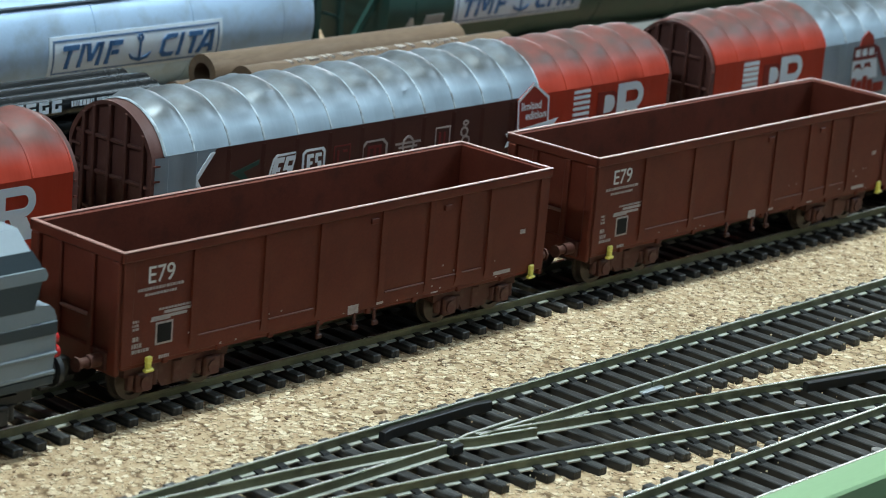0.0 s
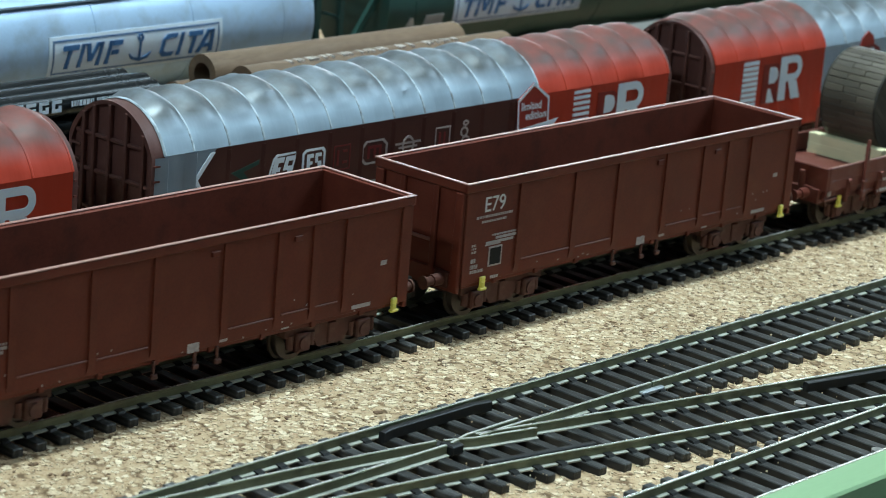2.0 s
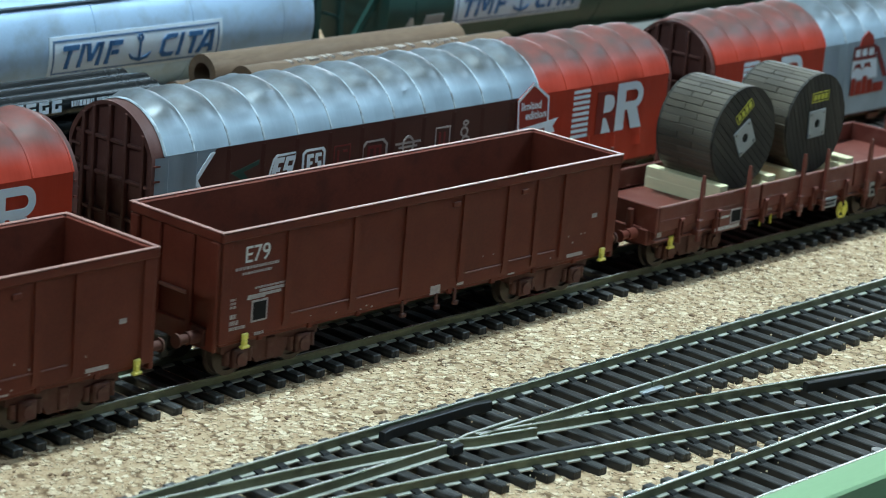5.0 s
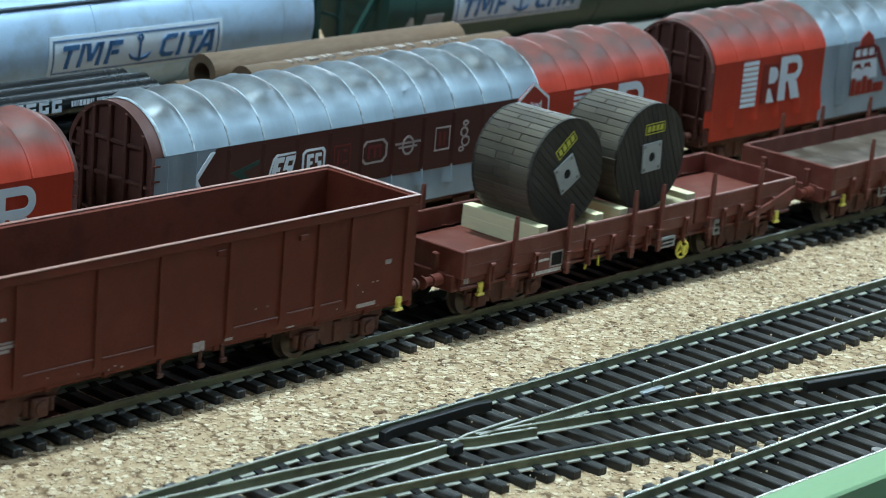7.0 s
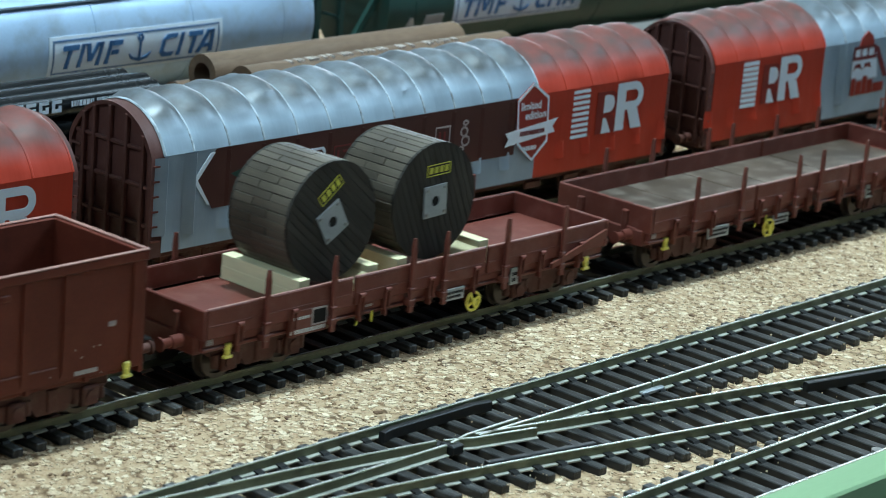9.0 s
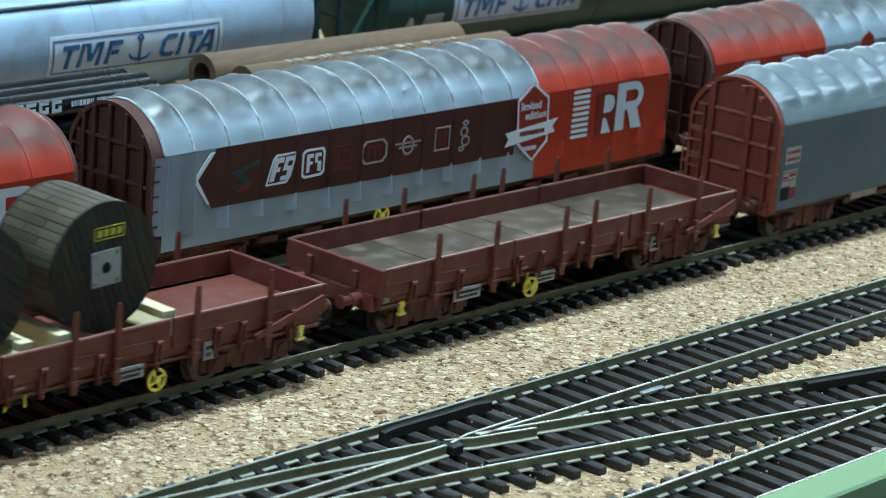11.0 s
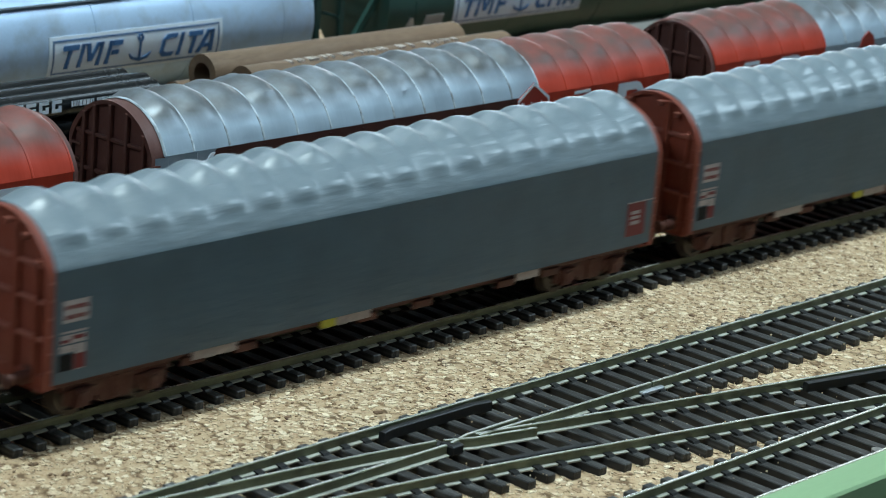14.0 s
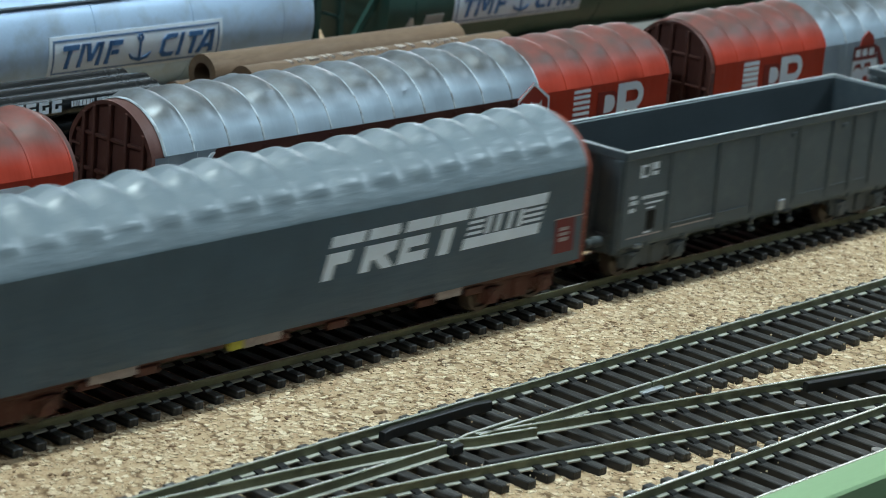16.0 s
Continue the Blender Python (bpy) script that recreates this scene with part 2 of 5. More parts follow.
# ---- geometry helpers: all sizes below are in millimetres ----
class Geo:
    def __init__(self):
        self.v, self.f = [], []

    def add(self, verts, faces):
        n = len(self.v)
        self.v += verts
        self.f += [tuple(i + n for i in f) for f in faces]
        return self

    def box(self, x0, x1, y0, y1, z0, z1, b=0.0):
        lo, hi = (x0, y0, z0), (x1, y1, z1)
        corners = [(i & 1, i >> 1 & 1, i >> 2 & 1) for i in range(8)]
        if b <= 0:
            verts = [tuple(hi[k] if c[k] else lo[k] for k in range(3)) for c in corners]
            return self.add(verts, [(0, 2, 3, 1), (4, 5, 7, 6), (0, 1, 5, 4), (2, 6, 7, 3), (0, 4, 6, 2), (1, 3, 7, 5)])
        b = min(b, 0.45 * (x1 - x0), 0.45 * (y1 - y0), 0.45 * (z1 - z0))
        verts, faces = [], []
        for c in corners:
            for a in range(3):
                verts.append(tuple((hi[k] if c[k] else lo[k]) + (0 if k == a else (-b if c[k] else b)) for k in range(3)))
        for a in range(3):
            p, q = (a + 1) % 3, (a + 2) % 3
            for s in (0, 1):
                ids = []
                for u, w in ((0, 0), (1, 0), (1, 1), (0, 1)):
                    ids.append((s << a | u << p | w << q) * 3 + a)
                faces.append(tuple(ids))
            for u in (0, 1):
                for w in (0, 1):
                    c1, c2 = (u << p | w << q), (1 << a | u << p | w << q)
                    faces.append((c1 * 3 + p, c2 * 3 + p, c2 * 3 + q, c1 * 3 + q))
        faces += [(i * 3, i * 3 + 1, i * 3 + 2) for i in range(8)]
        return self.add(verts, faces)

    def prism(self, profile, a0, a1, axis="x"):
        """A closed profile swept along an axis: (y, z) along x, (x, z) along y, (x, y) along z."""
        n = len(profile)
        put = {"x": lambda p, a: (a, p[0], p[1]), "y": lambda p, a: (p[0], a, p[1]), "z": lambda p, a: (p[0], p[1], a)}[axis]
        verts = [put(p, a0) for p in profile] + [put(p, a1) for p in profile]
        faces = [tuple(range(n)), tuple(range(2 * n - 1, n - 1, -1))] + [(i, (i + 1) % n, n + (i + 1) % n, n + i) for i in range(n)]
        return self.add(verts, faces)

    def cyl(self, axis, c, r, a0, a1, n=20, r1=None):
        r1 = r if r1 is None else r1
        put = {"x": lambda u, w, a: (a, c[0] + u, c[1] + w), "y": lambda u, w, a: (c[0] + u, a, c[1] + w), "z": lambda u, w, a: (c[0] + u, c[1] + w, a)}[axis]
        ring = [(math.cos(2 * math.pi * i / n), math.sin(2 * math.pi * i / n)) for i in range(n)]
        verts = [put(u * r, w * r, a0) for u, w in ring] + [put(u * r1, w * r1, a1) for u, w in ring]
        return self.add(verts, [tuple(range(n)), tuple(range(2 * n - 1, n - 1, -1))] + [(i, (i + 1) % n, n + (i + 1) % n, n + i) for i in range(n)])

    def tube(self, axis, c, r, ri, a0, a1, n=28):
        put = {"x": lambda u, w, a: (a, c[0] + u, c[1] + w), "y": lambda u, w, a: (c[0] + u, a, c[1] + w), "z": lambda u, w, a: (c[0] + u, c[1] + w, a)}[axis]
        ring = [(math.cos(2 * math.pi * i / n), math.sin(2 * math.pi * i / n)) for i in range(n)]
        verts = []
        for rr, a in ((r, a0), (r, a1), (ri, a1), (ri, a0)):
            verts += [put(u * rr, w * rr, a) for u, w in ring]
        faces = []
        for k in range(4):
            for i in range(n):
                j = (i + 1) % n
                faces.append((k * n + i, k * n + j, (k + 1) % 4 * n + j, (k + 1) % 4 * n + i))
        return self.add(verts, faces)

    def torus(self, axis, c, r, rr, n=24, m=8):
        verts, faces = [], []
        for i in range(n):
            a = 2 * math.pi * i / n
            for j in range(m):
                b = 2 * math.pi * j / m
                u, w, h = (r + rr * math.cos(b)) * math.cos(a), (r + rr * math.cos(b)) * math.sin(a), rr * math.sin(b)
                verts.append((c[0] + u, c[1] + h, c[2] + w) if axis == "y" else (c[0] + h, c[1] + u, c[2] + w))
                faces.append((i * m + j, (i + 1) % n * m + j, (i + 1) % n * m + (j + 1) % m, i * m + (j + 1) % m))
        return self.add(verts, faces)

    def warp(self, rule):
        self.v = [rule(*p) for p in self.v]
        return self

    def mesh(self, name, mat, angle=32):
        me = bpy.data.meshes.new(name)
        me.from_pydata([(x * MM, y * MM, z * MM) for x, y, z in self.v], [], self.f)
        bm = bmesh.new()
        bm.from_mesh(me)
        bmesh.ops.recalc_face_normals(bm, faces=bm.faces)
        bm.to_mesh(me)
        bm.free()
        me.polygons.foreach_set("use_smooth", [True] * len(me.polygons))
        me.set_sharp_from_angle(angle=radians(angle))
        me.materials.append(mat)
        return me


def part(name, geo, mat, parent, label="", at=None):
    ob = new(name, geo.mesh(name, mat) if isinstance(geo, Geo) else geo)
    ob.parent = parent
    if at:
        ob.location = [c * MM for c in at]
    return tagged(ob, label)


def thing(name, x, y, label, category, group="", z=0.0):
    ob = new(name)
    ob.empty_display_size = 0.01
    ob.location = (x * MM, y * MM, z * MM)
    return tagged(ob, label, category, group)


def setting(name, geo, mat, label, category):
    return tagged(new(name, geo.mesh(name, mat)), label, category, kind="structure")


def lettering(name, words, size, mat, parent, x, y, z, squeeze=1.0, bold=0.0, label=""):
    cu = bpy.data.curves.new(name, "FONT")
    cu.body, cu.size, cu.extrude, cu.offset, cu.align_x = words, size * MM, 0.03 * MM, bold * MM, "CENTER"
    cu.materials.append(mat)
    ob = new(name, cu)
    ob.parent = parent
    ob.matrix_basis = pose(x * MM, y * MM, z * MM, 90, 0, 0) @ Matrix.Diagonal((squeeze, 1, 1, 1))
    return tagged(ob, label)

# ---- the hall and the layout's board ----
setting("floor", Geo().box(-4000, 4500, -4000, 4500, -1010, -1000), FLOOR_GREY, "plain grey hall floor under the layout", "floor")
for nm, b in (("wall_north", (-4000, 4500, 4500, 4600, -1000, 2200)), ("wall_south", (-4000, 4500, -4100, -4000, -1000, 2200)),
              ("wall_west", (-4100, -4000, -4000, 4500, -1000, 2200)), ("wall_east", (4500, 4600, -4000, 4500, -1000, 2200))):
    setting(nm, Geo().box(*b), WALL_WHITE, "plain off-white painted hall wall", "wall")
window = setting("window_1", Geo().box(4480, 4499, 2000, 4000, 250, 1650, 4), GLOW, "bright daylight window in the hall wall", "window")
for wy, wz, w2, h2 in ((3000, 230, 1040, 30), (3000, 1670, 1040, 30), (1980, 950, 30, 700), (4020, 950, 30, 700), (3000, 950, 15, 700)):
    part("window_frame", Geo().box(4470, 4499, wy - w2, wy + w2, wz - h2, wz + h2, 5), WALL_WHITE, window)
setting("ceiling", Geo().box(-4000, 4500, -4000, 4500, 2205, 2300), WALL_WHITE, "plain off-white hall ceiling", "ceiling")
for lamp_name, lamp_at, lamp_x, lamp_y, watts, tone in LAMPS:
    lx, ly, lz = (c / MM for c in lamp_at)
    hx, hy2 = lamp_x / MM / 2, lamp_y / MM / 2
    fixture = thing("ceiling_light", lx, ly, "white ceiling light fixture in the hall", "lamp", "ceiling lights", z=lz)
    part("housing", Geo().box(-hx - 20, hx + 20, -hy2 - 20, hy2 + 20, 30, 2205 - lz, 8), WALL_WHITE, fixture)
    part("diffuser", Geo().box(-hx, hx, -hy2, hy2, 20, 29.5, 4), GLOW, fixture, "glowing diffuser")
setting("ground", Geo().box(-1400, 1560, -145.2, 520, -12, 0), CORK, "pale granulated cork sheet on the layout board", "cork ground")
edge = thing("edge_board", 0, -150.0, "green painted wooden board along the layout's edge", "board")
part("plank", Geo().box(-1400, 1560, -4.8, 4.8, -60, 12, 0.6), GREEN_WOOD, edge)
table = thing("layout_table", 80, 180, "plain wooden trestle table carrying the layout", "table", z=-1000)
part("tabletop", Geo().box(-1490, 1490, -322, 340, 970, 987.5), CHOCK, table)
for lx in (-1400, 0, 1400):
    for ly in (-290, 310):
        part("leg", Geo().box(lx - 25, lx + 25, ly - 25, ly + 25, 0, 970), CHOCK, table)


def cork_granules():
    rng = np.random.default_rng(5)
    n = 56000
    x = rng.uniform(-130, 420, n)
    y = np.where(rng.random(n) < 0.86, rng.uniform(-141, 22, n), rng.uniform(22, 120, n))
    x[:3000], y[:3000] = rng.uniform(-40, 330, 3000), rng.uniform(-56, -14, 3000)
    size = rng.gamma(3.0, 0.22, n).clip(0.25, 1.8)
    turn, squash = rng.uniform(0, 6.283, n), rng.uniform(0.45, 0.95, n)
    lift = rng.uniform(0.02, 0.17, n)
    # crumbs lying on the sleepers of the near tracks
    crumbs = slice(3000, 3600)
    x[crumbs], y[crumbs] = rng.uniform(-130, 330, 600), rng.uniform(-138, -46, 600)
    lift[crumbs], size[crumbs] = 2.12, rng.uniform(0.10, 0.34, 600)
    k = 6
    ang = (np.arange(k) / k * 2 * np.pi)[None] + rng.uniform(-0.35, 0.35, (n, k))
    rad = size[:, None] * rng.uniform(0.7, 1.15, (n, k))
    u, w = np.cos(ang) * rad, np.sin(ang) * rad * squash[:, None]
    ct, st = np.cos(turn)[:, None], np.sin(turn)[:, None]
    px, py = x[:, None] + u * ct - w * st, y[:, None] + u * st + w * ct
    tilt_x, tilt_y = rng.normal(0, 0.03, (n, 1)), rng.normal(0, 0.03, (n, 1))
    pz = lift[:, None] + tilt_x * (px - x[:, None]) + tilt_y * (py - y[:, None])
    top = np.stack([x[:, None] + (px - x[:, None]) * 0.9, y[:, None] + (py - y[:, None]) * 0.9, pz + 0.08], -1)
    low = np.stack([px, py, pz - 0.25], -1)
    verts = np.concatenate([top, low], 1).reshape(-1, 3) * MM
    base = (np.arange(n) * 2 * k)[:, None]
    faces = [tuple(r) for r in (base + np.arange(k)[None]).tolist()]
    for i in range(k):
        j = (i + 1) % k
        faces += [tuple(r) for r in (base + np.array([[i, k + i, k + j, j]])).tolist()]
    me = bpy.data.meshes.new("cork_granules")
    me.from_pydata(verts.tolist(), [], faces)
    me.materials.append(CORK_FLAKE)
    tagged(new("cork_granules", me), "loose pale and brown cork granules on the sheet", "cork", kind="stuff")


cork_granules()

# ---- tracks ----
RAIL_TOP = 4.6
GAUGE = 8.75


def rail_sweep(path, z0=2.0, black=False):
    """Flat-bottomed rail, or a black plastic check rail, along (x, y) points."""
    h = RAIL_TOP if not black else RAIL_TOP - 0.1
    prof = [(-1.25, z0), (1.25, z0), (1.25, z0 + 0.32), (0.35, z0 + 0.5), (0.35, h - 0.8), (0.46, h - 0.65), (0.46, h - 0.12), (0.3, h), (-0.3, h), (-0.46, h - 0.12), (-0.46, h - 0.65), (-0.35, h - 0.8), (-0.35, z0 + 0.5), (-1.25, z0 + 0.32)]
    if black:
        prof = [(-0.8, z0), (0.8, z0), (0.8, h - 0.2), (0.6, h), (-0.6, h), (-0.8, h - 0.2)]
    g, k, n = Geo(), len(prof), len(path)
    verts, faces = [], []
    for i, (x, y) in enumerate(path):
        x0, y0 = path[max(0, i - 1)]
        x1, y1 = path[min(n - 1, i + 1)]
        l = math.hypot(x1 - x0, y1 - y0)
        nx, ny = -(y1 - y0) / l, (x1 - x0) / l
        verts += [(x + o * nx, y + o * ny, z) for o, z in prof]
    for i in range(n - 1):
        faces += [(i * k + j, i * k + (j + 1) % k, (i + 1) * k + (j + 1) % k, (i + 1) * k + j) for j in range(k)]
    faces += [tuple(range(k)), tuple(range(n * k - 1, (n - 1) * k - 1, -1))]
    return g.add(verts, faces)


def rail_part(name, geo, parent, label=""):
    """A rail whose head and foot are rubbed bright, with a dull web."""
    ob = part(name, geo, RAIL, parent, label)
    ob.data.materials.append(RAIL_HEAD)
    ob.data.materials.append(RAIL_FOOT)
    k = 14
    for i, p in enumerate(ob.data.polygons[:-2]):
        j = i % k
        p.material_index = 1 if j == 7 else 2 if j in (1, 2, 12, 13) else 0
    return ob


def sleeper_geo(half, width=2.9):
    g = Geo().box(-width / 2, width / 2, -half, half, 0.0, 2.1, 0.22)
    return g


def chair_geo():
    g = Geo().prism([(-2.3, 2.05), (2.3, 2.05), (1.9, 2.6), (1.0, 2.75), (-1.0, 2.75), (-1.9, 2.6)], -1.0, 1.0, "x")
    return g


PITCH = 6.62
SLEEPER_MESH = Geo.mesh(sleeper_geo(15.0), "sleeper", SLEEPER)
CHAIR_MESH = Geo.mesh(chair_geo(), "rail_chair", BLACK_PLASTIC)


def plain_track(name, y, x0, x1, label, chairs=None, run=None):
    t = thing(name, 0, y, label, "railway track", "tracks on the layout")
    for s in (-1, 1):
        r0, r1 = run or (x0, x1)
        rail_part("rail", rail_sweep([(r0, s * GAUGE), (r1, s * GAUGE)]), t, "nickel-silver rail with bright edges")
    if run:
        g = Geo()
        for a, b in ((run[0], x0), (x1, run[1])):
            for k in range(int((b - a) / PITCH)):
                g.box(a + 3 + k * PITCH - 1.45, a + 3 + k * PITCH + 1.45, -15, 15, 0, 2.1, 0.22)
        part("sleeper_row", g, SLEEPER, t)["kind"] = "stuff"
    x, i = x0 + 2, 0
    while x < x1:
        ob = part("sleeper", SLEEPER_MESH, SLEEPER, t, at=(x + random.uniform(-.12, .12), 0, 0))
        if chairs and chairs[0] < x < chairs[1]:
            for s in (-1, 1):
                part("rail_chair", CHAIR_MESH, None, ob, at=(0, s * GAUGE, 0))
        x += PITCH
        i += 1
    return t


plain_track("track", 0, -500, 760, "straight model track with dark plastic sleepers under the moving train", (-110, 330), (-1390, 1550))
plain_track("track", 63.6, -500, 760, "straight model track under the parked sliding-sheet wagons")
plain_track("track", 128, -500, 760, "straight model track under the parked pipe wagons")
plain_track("track", 190, -500, 760, "straight model track under the parked silo wagons")
plain_track("track", -125.8, -500, 760, "straight model track beside the green edge board", (-20, 140))


def diverging(x):
    """The near rail of the branch."""
    return -72.3 if x < -138 else (-72.3 - 0.000642 * (x + 138) ** 2 if x < 35 else -91.5 - 0.222 * (x - 35))


def diverging_far(x):
    s = 0 if x < -138 else min(0.222, 2 * 0.000642 * (x + 138))
    return diverging(x) + 2 * GAUGE * math.sqrt(1 + s * s)


def xs(a, b, step=6.0):
    n = max(2, int((b - a) / step))
    return [a + (b - a) * i / n for i in range(n + 1)]


YT = -63.7


def turnout():
    t = thing("turnout", 0, YT, "model turnout with a branch curving away, dark plastic sleepers", "railway track", "tracks on the layout")
    rel = lambda pts: [(x, y - YT) for x, y in pts]
    FROG = 27.0
    rail_part("rail", rail_sweep(rel([(-500, YT + GAUGE), (760, YT + GAUGE)])), t, "straight stock rail")
    rail_part("rail", rail_sweep(rel([(-500, YT - GAUGE), (-140, YT - GAUGE)] + [(x, diverging(x)) for x in xs(-135, 152)])), t, "curved stock rail")
    rail_part("blade", rail_sweep(rel([(x, min(YT + GAUGE - 1.3, diverging_far(x))) for x in xs(-120, FROG - 13)])), t, "switch rail curving to the crossing")
    rail_part("blade", rail_sweep(rel([(x, max(YT - GAUGE, diverging(x) + 1.3)) for x in xs(-120, FROG - 13)])), t, "straight switch rail")
    rail_part("rail", rail_sweep(rel([(FROG - 2, YT - GAUGE), (88.2, YT - GAUGE)])), t, "straight rail past the crossing")
    rail_part("rail", rail_sweep(rel([(88.9, YT - GAUGE), (760, YT - GAUGE)])), t)
    rail_part("rail", rail_sweep(rel([(x, diverging_far(x)) for x in xs(FROG - 2, 152)])), t, "branch rail past the crossing")
    # crossing: wing rails and insulated joints
    rail_part("wing_rail", rail_sweep(rel([(FROG - 11, YT - GAUGE + 0.2), (FROG - 4, YT - GAUGE + 1.9), (FROG + 14, YT - GAUGE + 2.3)])), t)
    rail_part("wing_rail", rail_sweep(rel([(FROG - 11, diverging_far(FROG - 11) - 0.4), (FROG - 4, diverging_far(FROG - 4) - 2.0), (FROG + 13, diverging_far(FROG + 13) - 2.3)])), t)
    part("crossing_insert", Geo().box(FROG - 12.5, FROG - 8.5, -GAUGE - 1.6, -GAUGE + 2.6, 2, 4.3, 0.3), BLACK_PLASTIC, t)
    part("crossing_insert", Geo().box(FROG + 2, FROG + 12, -GAUGE - 0.2, -GAUGE + 1.6, 2, 3.6, 0.3), BLACK_PLASTIC, t)
    part("check_rail", rail_sweep(rel([(8, YT + GAUGE - 3.3), (12, YT + GAUGE - 2.4), (40, YT + GAUGE - 2.4), (45, YT + GAUGE - 3.3)]), black=True), BLACK_PLASTIC, t, "black plastic check rail")
    part("check_rail", rail_sweep(rel([(x, diverging(x) + 2.4) for x in xs(14, 44)]), black=True), BLACK_PLASTIC, t, "black plastic check rail")
    part("rail_joiner", Geo().box(83.5, 92.5, -GAUGE - 1.6, -GAUGE + 1.6, 2.05, 3.2, 0.3), ZINC, t, "silver rail joiner")
    x = -498.0
    meshes = {}
    while x < 760:
        near = YT - 15.0
        if -130 < x < 60:
            near = min(near, diverging(x) - 6.3)
        half = round((YT + 15.0 - near) / 2, 0)
        if half not in meshes:
            meshes[half] = sleeper_geo(half).mesh("sleeper", SLEEPER)
        ob = part("sleeper", meshes[half], None, t, at=(x, 15.0 - half, 0))
        if -70 < x < 230:
            part("rail_chair", CHAIR_MESH, None, ob, at=(0, half - 15.0 + GAUGE, 0))
            near_y = diverging(x) - YT if x < 60 else -GAUGE
            part("rail_chair", CHAIR_MESH, None, ob, at=(0, near_y - (15.0 - half), 0))
        x += PITCH
    return t


turnout()


def branch():
    """The branch's own sleepers, and the rails running on into the next turnout."""
    t = thing("branch_track", 60, -88, "short branch track between two turnouts, dark plastic sleepers", "railway track", "tracks on the layout")
    x = 63.0
    while x < 152:
        cy = (diverging(x) + diverging_far(x)) / 2 - 1
        ob = part("sleeper", SLEEPER_MESH, None, t, at=(x - 60, cy + 88, 0))
        ob.rotation_euler = (0, 0, -0.1 if x < 100 else -0.12)
        for s in (-1, 1):
            part("rail_chair", CHAIR_MESH, None, ob, at=(0, s * GAUGE, 0))
        x += PITCH
    part("check_rail", rail_sweep([(x - 60, diverging_far(x) - 2.4 + 88) for x in xs(122, 150)], black=True), BLACK_PLASTIC, t, "black plastic check rail")
    for sx, sy in ((112.5, -100.5), (100.5, -131.0)):
        part("screw", Geo().cyl("z", (sx - 60, sy + 88), 1.5, 2.0, 2.7, 14).box(sx - 61.2, sx - 58.8, sy + 87.8, sy + 88.2, 2.6, 2.78), SCREW, t, "small steel screw head")
    return t


branch()

# ---- running gear shared by all wagons ----
WHEEL_R = 5.3
MOVING, WHEELS = [], []


def wheelset_geo():
    g = Geo().cyl("y", (0, 0), 1.0, -10.5, 10.5, 10)
    for s in (-1, 1):
        a, b = (7.4, 8.1) if s > 0 else (-8.1, -7.4)
        g.cyl("y", (0, 0), WHEEL_R + 0.7, a, b, 28)
        a, b = (8.1, 10.0) if s > 0 else (-10.0, -8.1)
        g.tube("y", (0, 0), WHEEL_R, WHEEL_R - 1.2, a, b, 28)
        g.cyl("y", (0, 0), WHEEL_R - 1.0, 8.1 if s > 0 else -9.2, 9.2 if s > 0 else -8.1, 28)
        g.cyl("y", (0, 0), 1.9, 9.2 if s > 0 else -10.4, 10.4 if s > 0 else -9.2, 14)
    return g


WHEEL_MESH = wheelset_geo().mesh("wheelset", STEEL)


def bogie_geo(base):
    g = Geo()
    for s in (-1, 1):
        y0, y1 = (11.4, 13.2) if s > 0 else (-13.2, -11.4)
        h = base / 2
        # side frame with a dropped middle
        g.prism([(-h - 5.5, 11.6), (-h - 5.5, 14.0), (h + 5.5, 14.0), (h + 5.5, 11.6), (h - 3.4, 11.2), (4.2, 7.6), (-4.2, 7.6), (-h + 3.4, 11.2)], y0, y1, "y")
        for c in (-h, h):
            a0, a1 = (y0, y1 + 1.2) if s > 0 else (y0 - 1.2, y1)
            g.box(c - 2.4, c + 2.4, a0, a1, 7.7, 12.4, 0.4)
            g.cyl("y", (c, 9.9), 1.7, a0 - 0.5 if s < 0 else a1, a0 if s < 0 else a1 + 0.5, 14)
            for q in (-3.6, 3.6):
                g.cyl("z", (c + q, (a0 + a1) / 2), 0.95, 8.6, 12.0, 10)
        g.box(-1.4, 1.4, y0 - (0.5 if s < 0 else 0), y1 + (0.5 if s > 0 else 0), 8.0, 13.4, 0.3)
    g.box(-3.4, 3.4, -12, 12, 10.4, 13.8, 0.5)
    g.box(-base / 2 - 5.4, -base / 2 - 3.6, -12, 12, 11.5, 13.5, 0.3).box(base / 2 + 3.6, base / 2 + 5.4, -12, 12, 11.5, 13.5, 0.3)
    return g


def running_gear(wagon, centres, base, mat, moving):
    for c in centres:
        b = part("bogie", bogie_geo(base), mat, wagon, "two-axle bogie", at=(c, 0, 0))
        for q in (-base / 2, base / 2):
            w = part("wheelset", WHEEL_MESH, None, b, "steel wheelset", at=(q, 0, RAIL_TOP + WHEEL_R))
            if moving:
                WHEELS.append((w, q))


def buffer_geo(d):
    g = Geo().cyl("x", (0, 0), 1.6, 0, 3.8 * d, 16).cyl("x", (0, 0), 1.2, 3.8 * d, 6.6 * d, 14).cyl("x", (0, 0), 1.75, 6.6 * d, 7.1 * d, 20).box(-0.4, 0.4, -2.2, 2.2, -2.2, 2.2, 0.2)
    return g


def coupling_geo(d):
    g = Geo().box(min(0, 9.2 * d), max(0, 9.2 * d), -1.6, 1.6, 9.0, 10.6, 0.2)
    g.box(min(6 * d, 9.3 * d), max(6 * d, 9.3 * d), -4.2, 4.2, 9.2, 10.2, 0.2).box(min(2 * d, 4 * d), max(2 * d, 4 * d), -2.0, 2.0, 9.0, 15.0, 0.3)
    return g


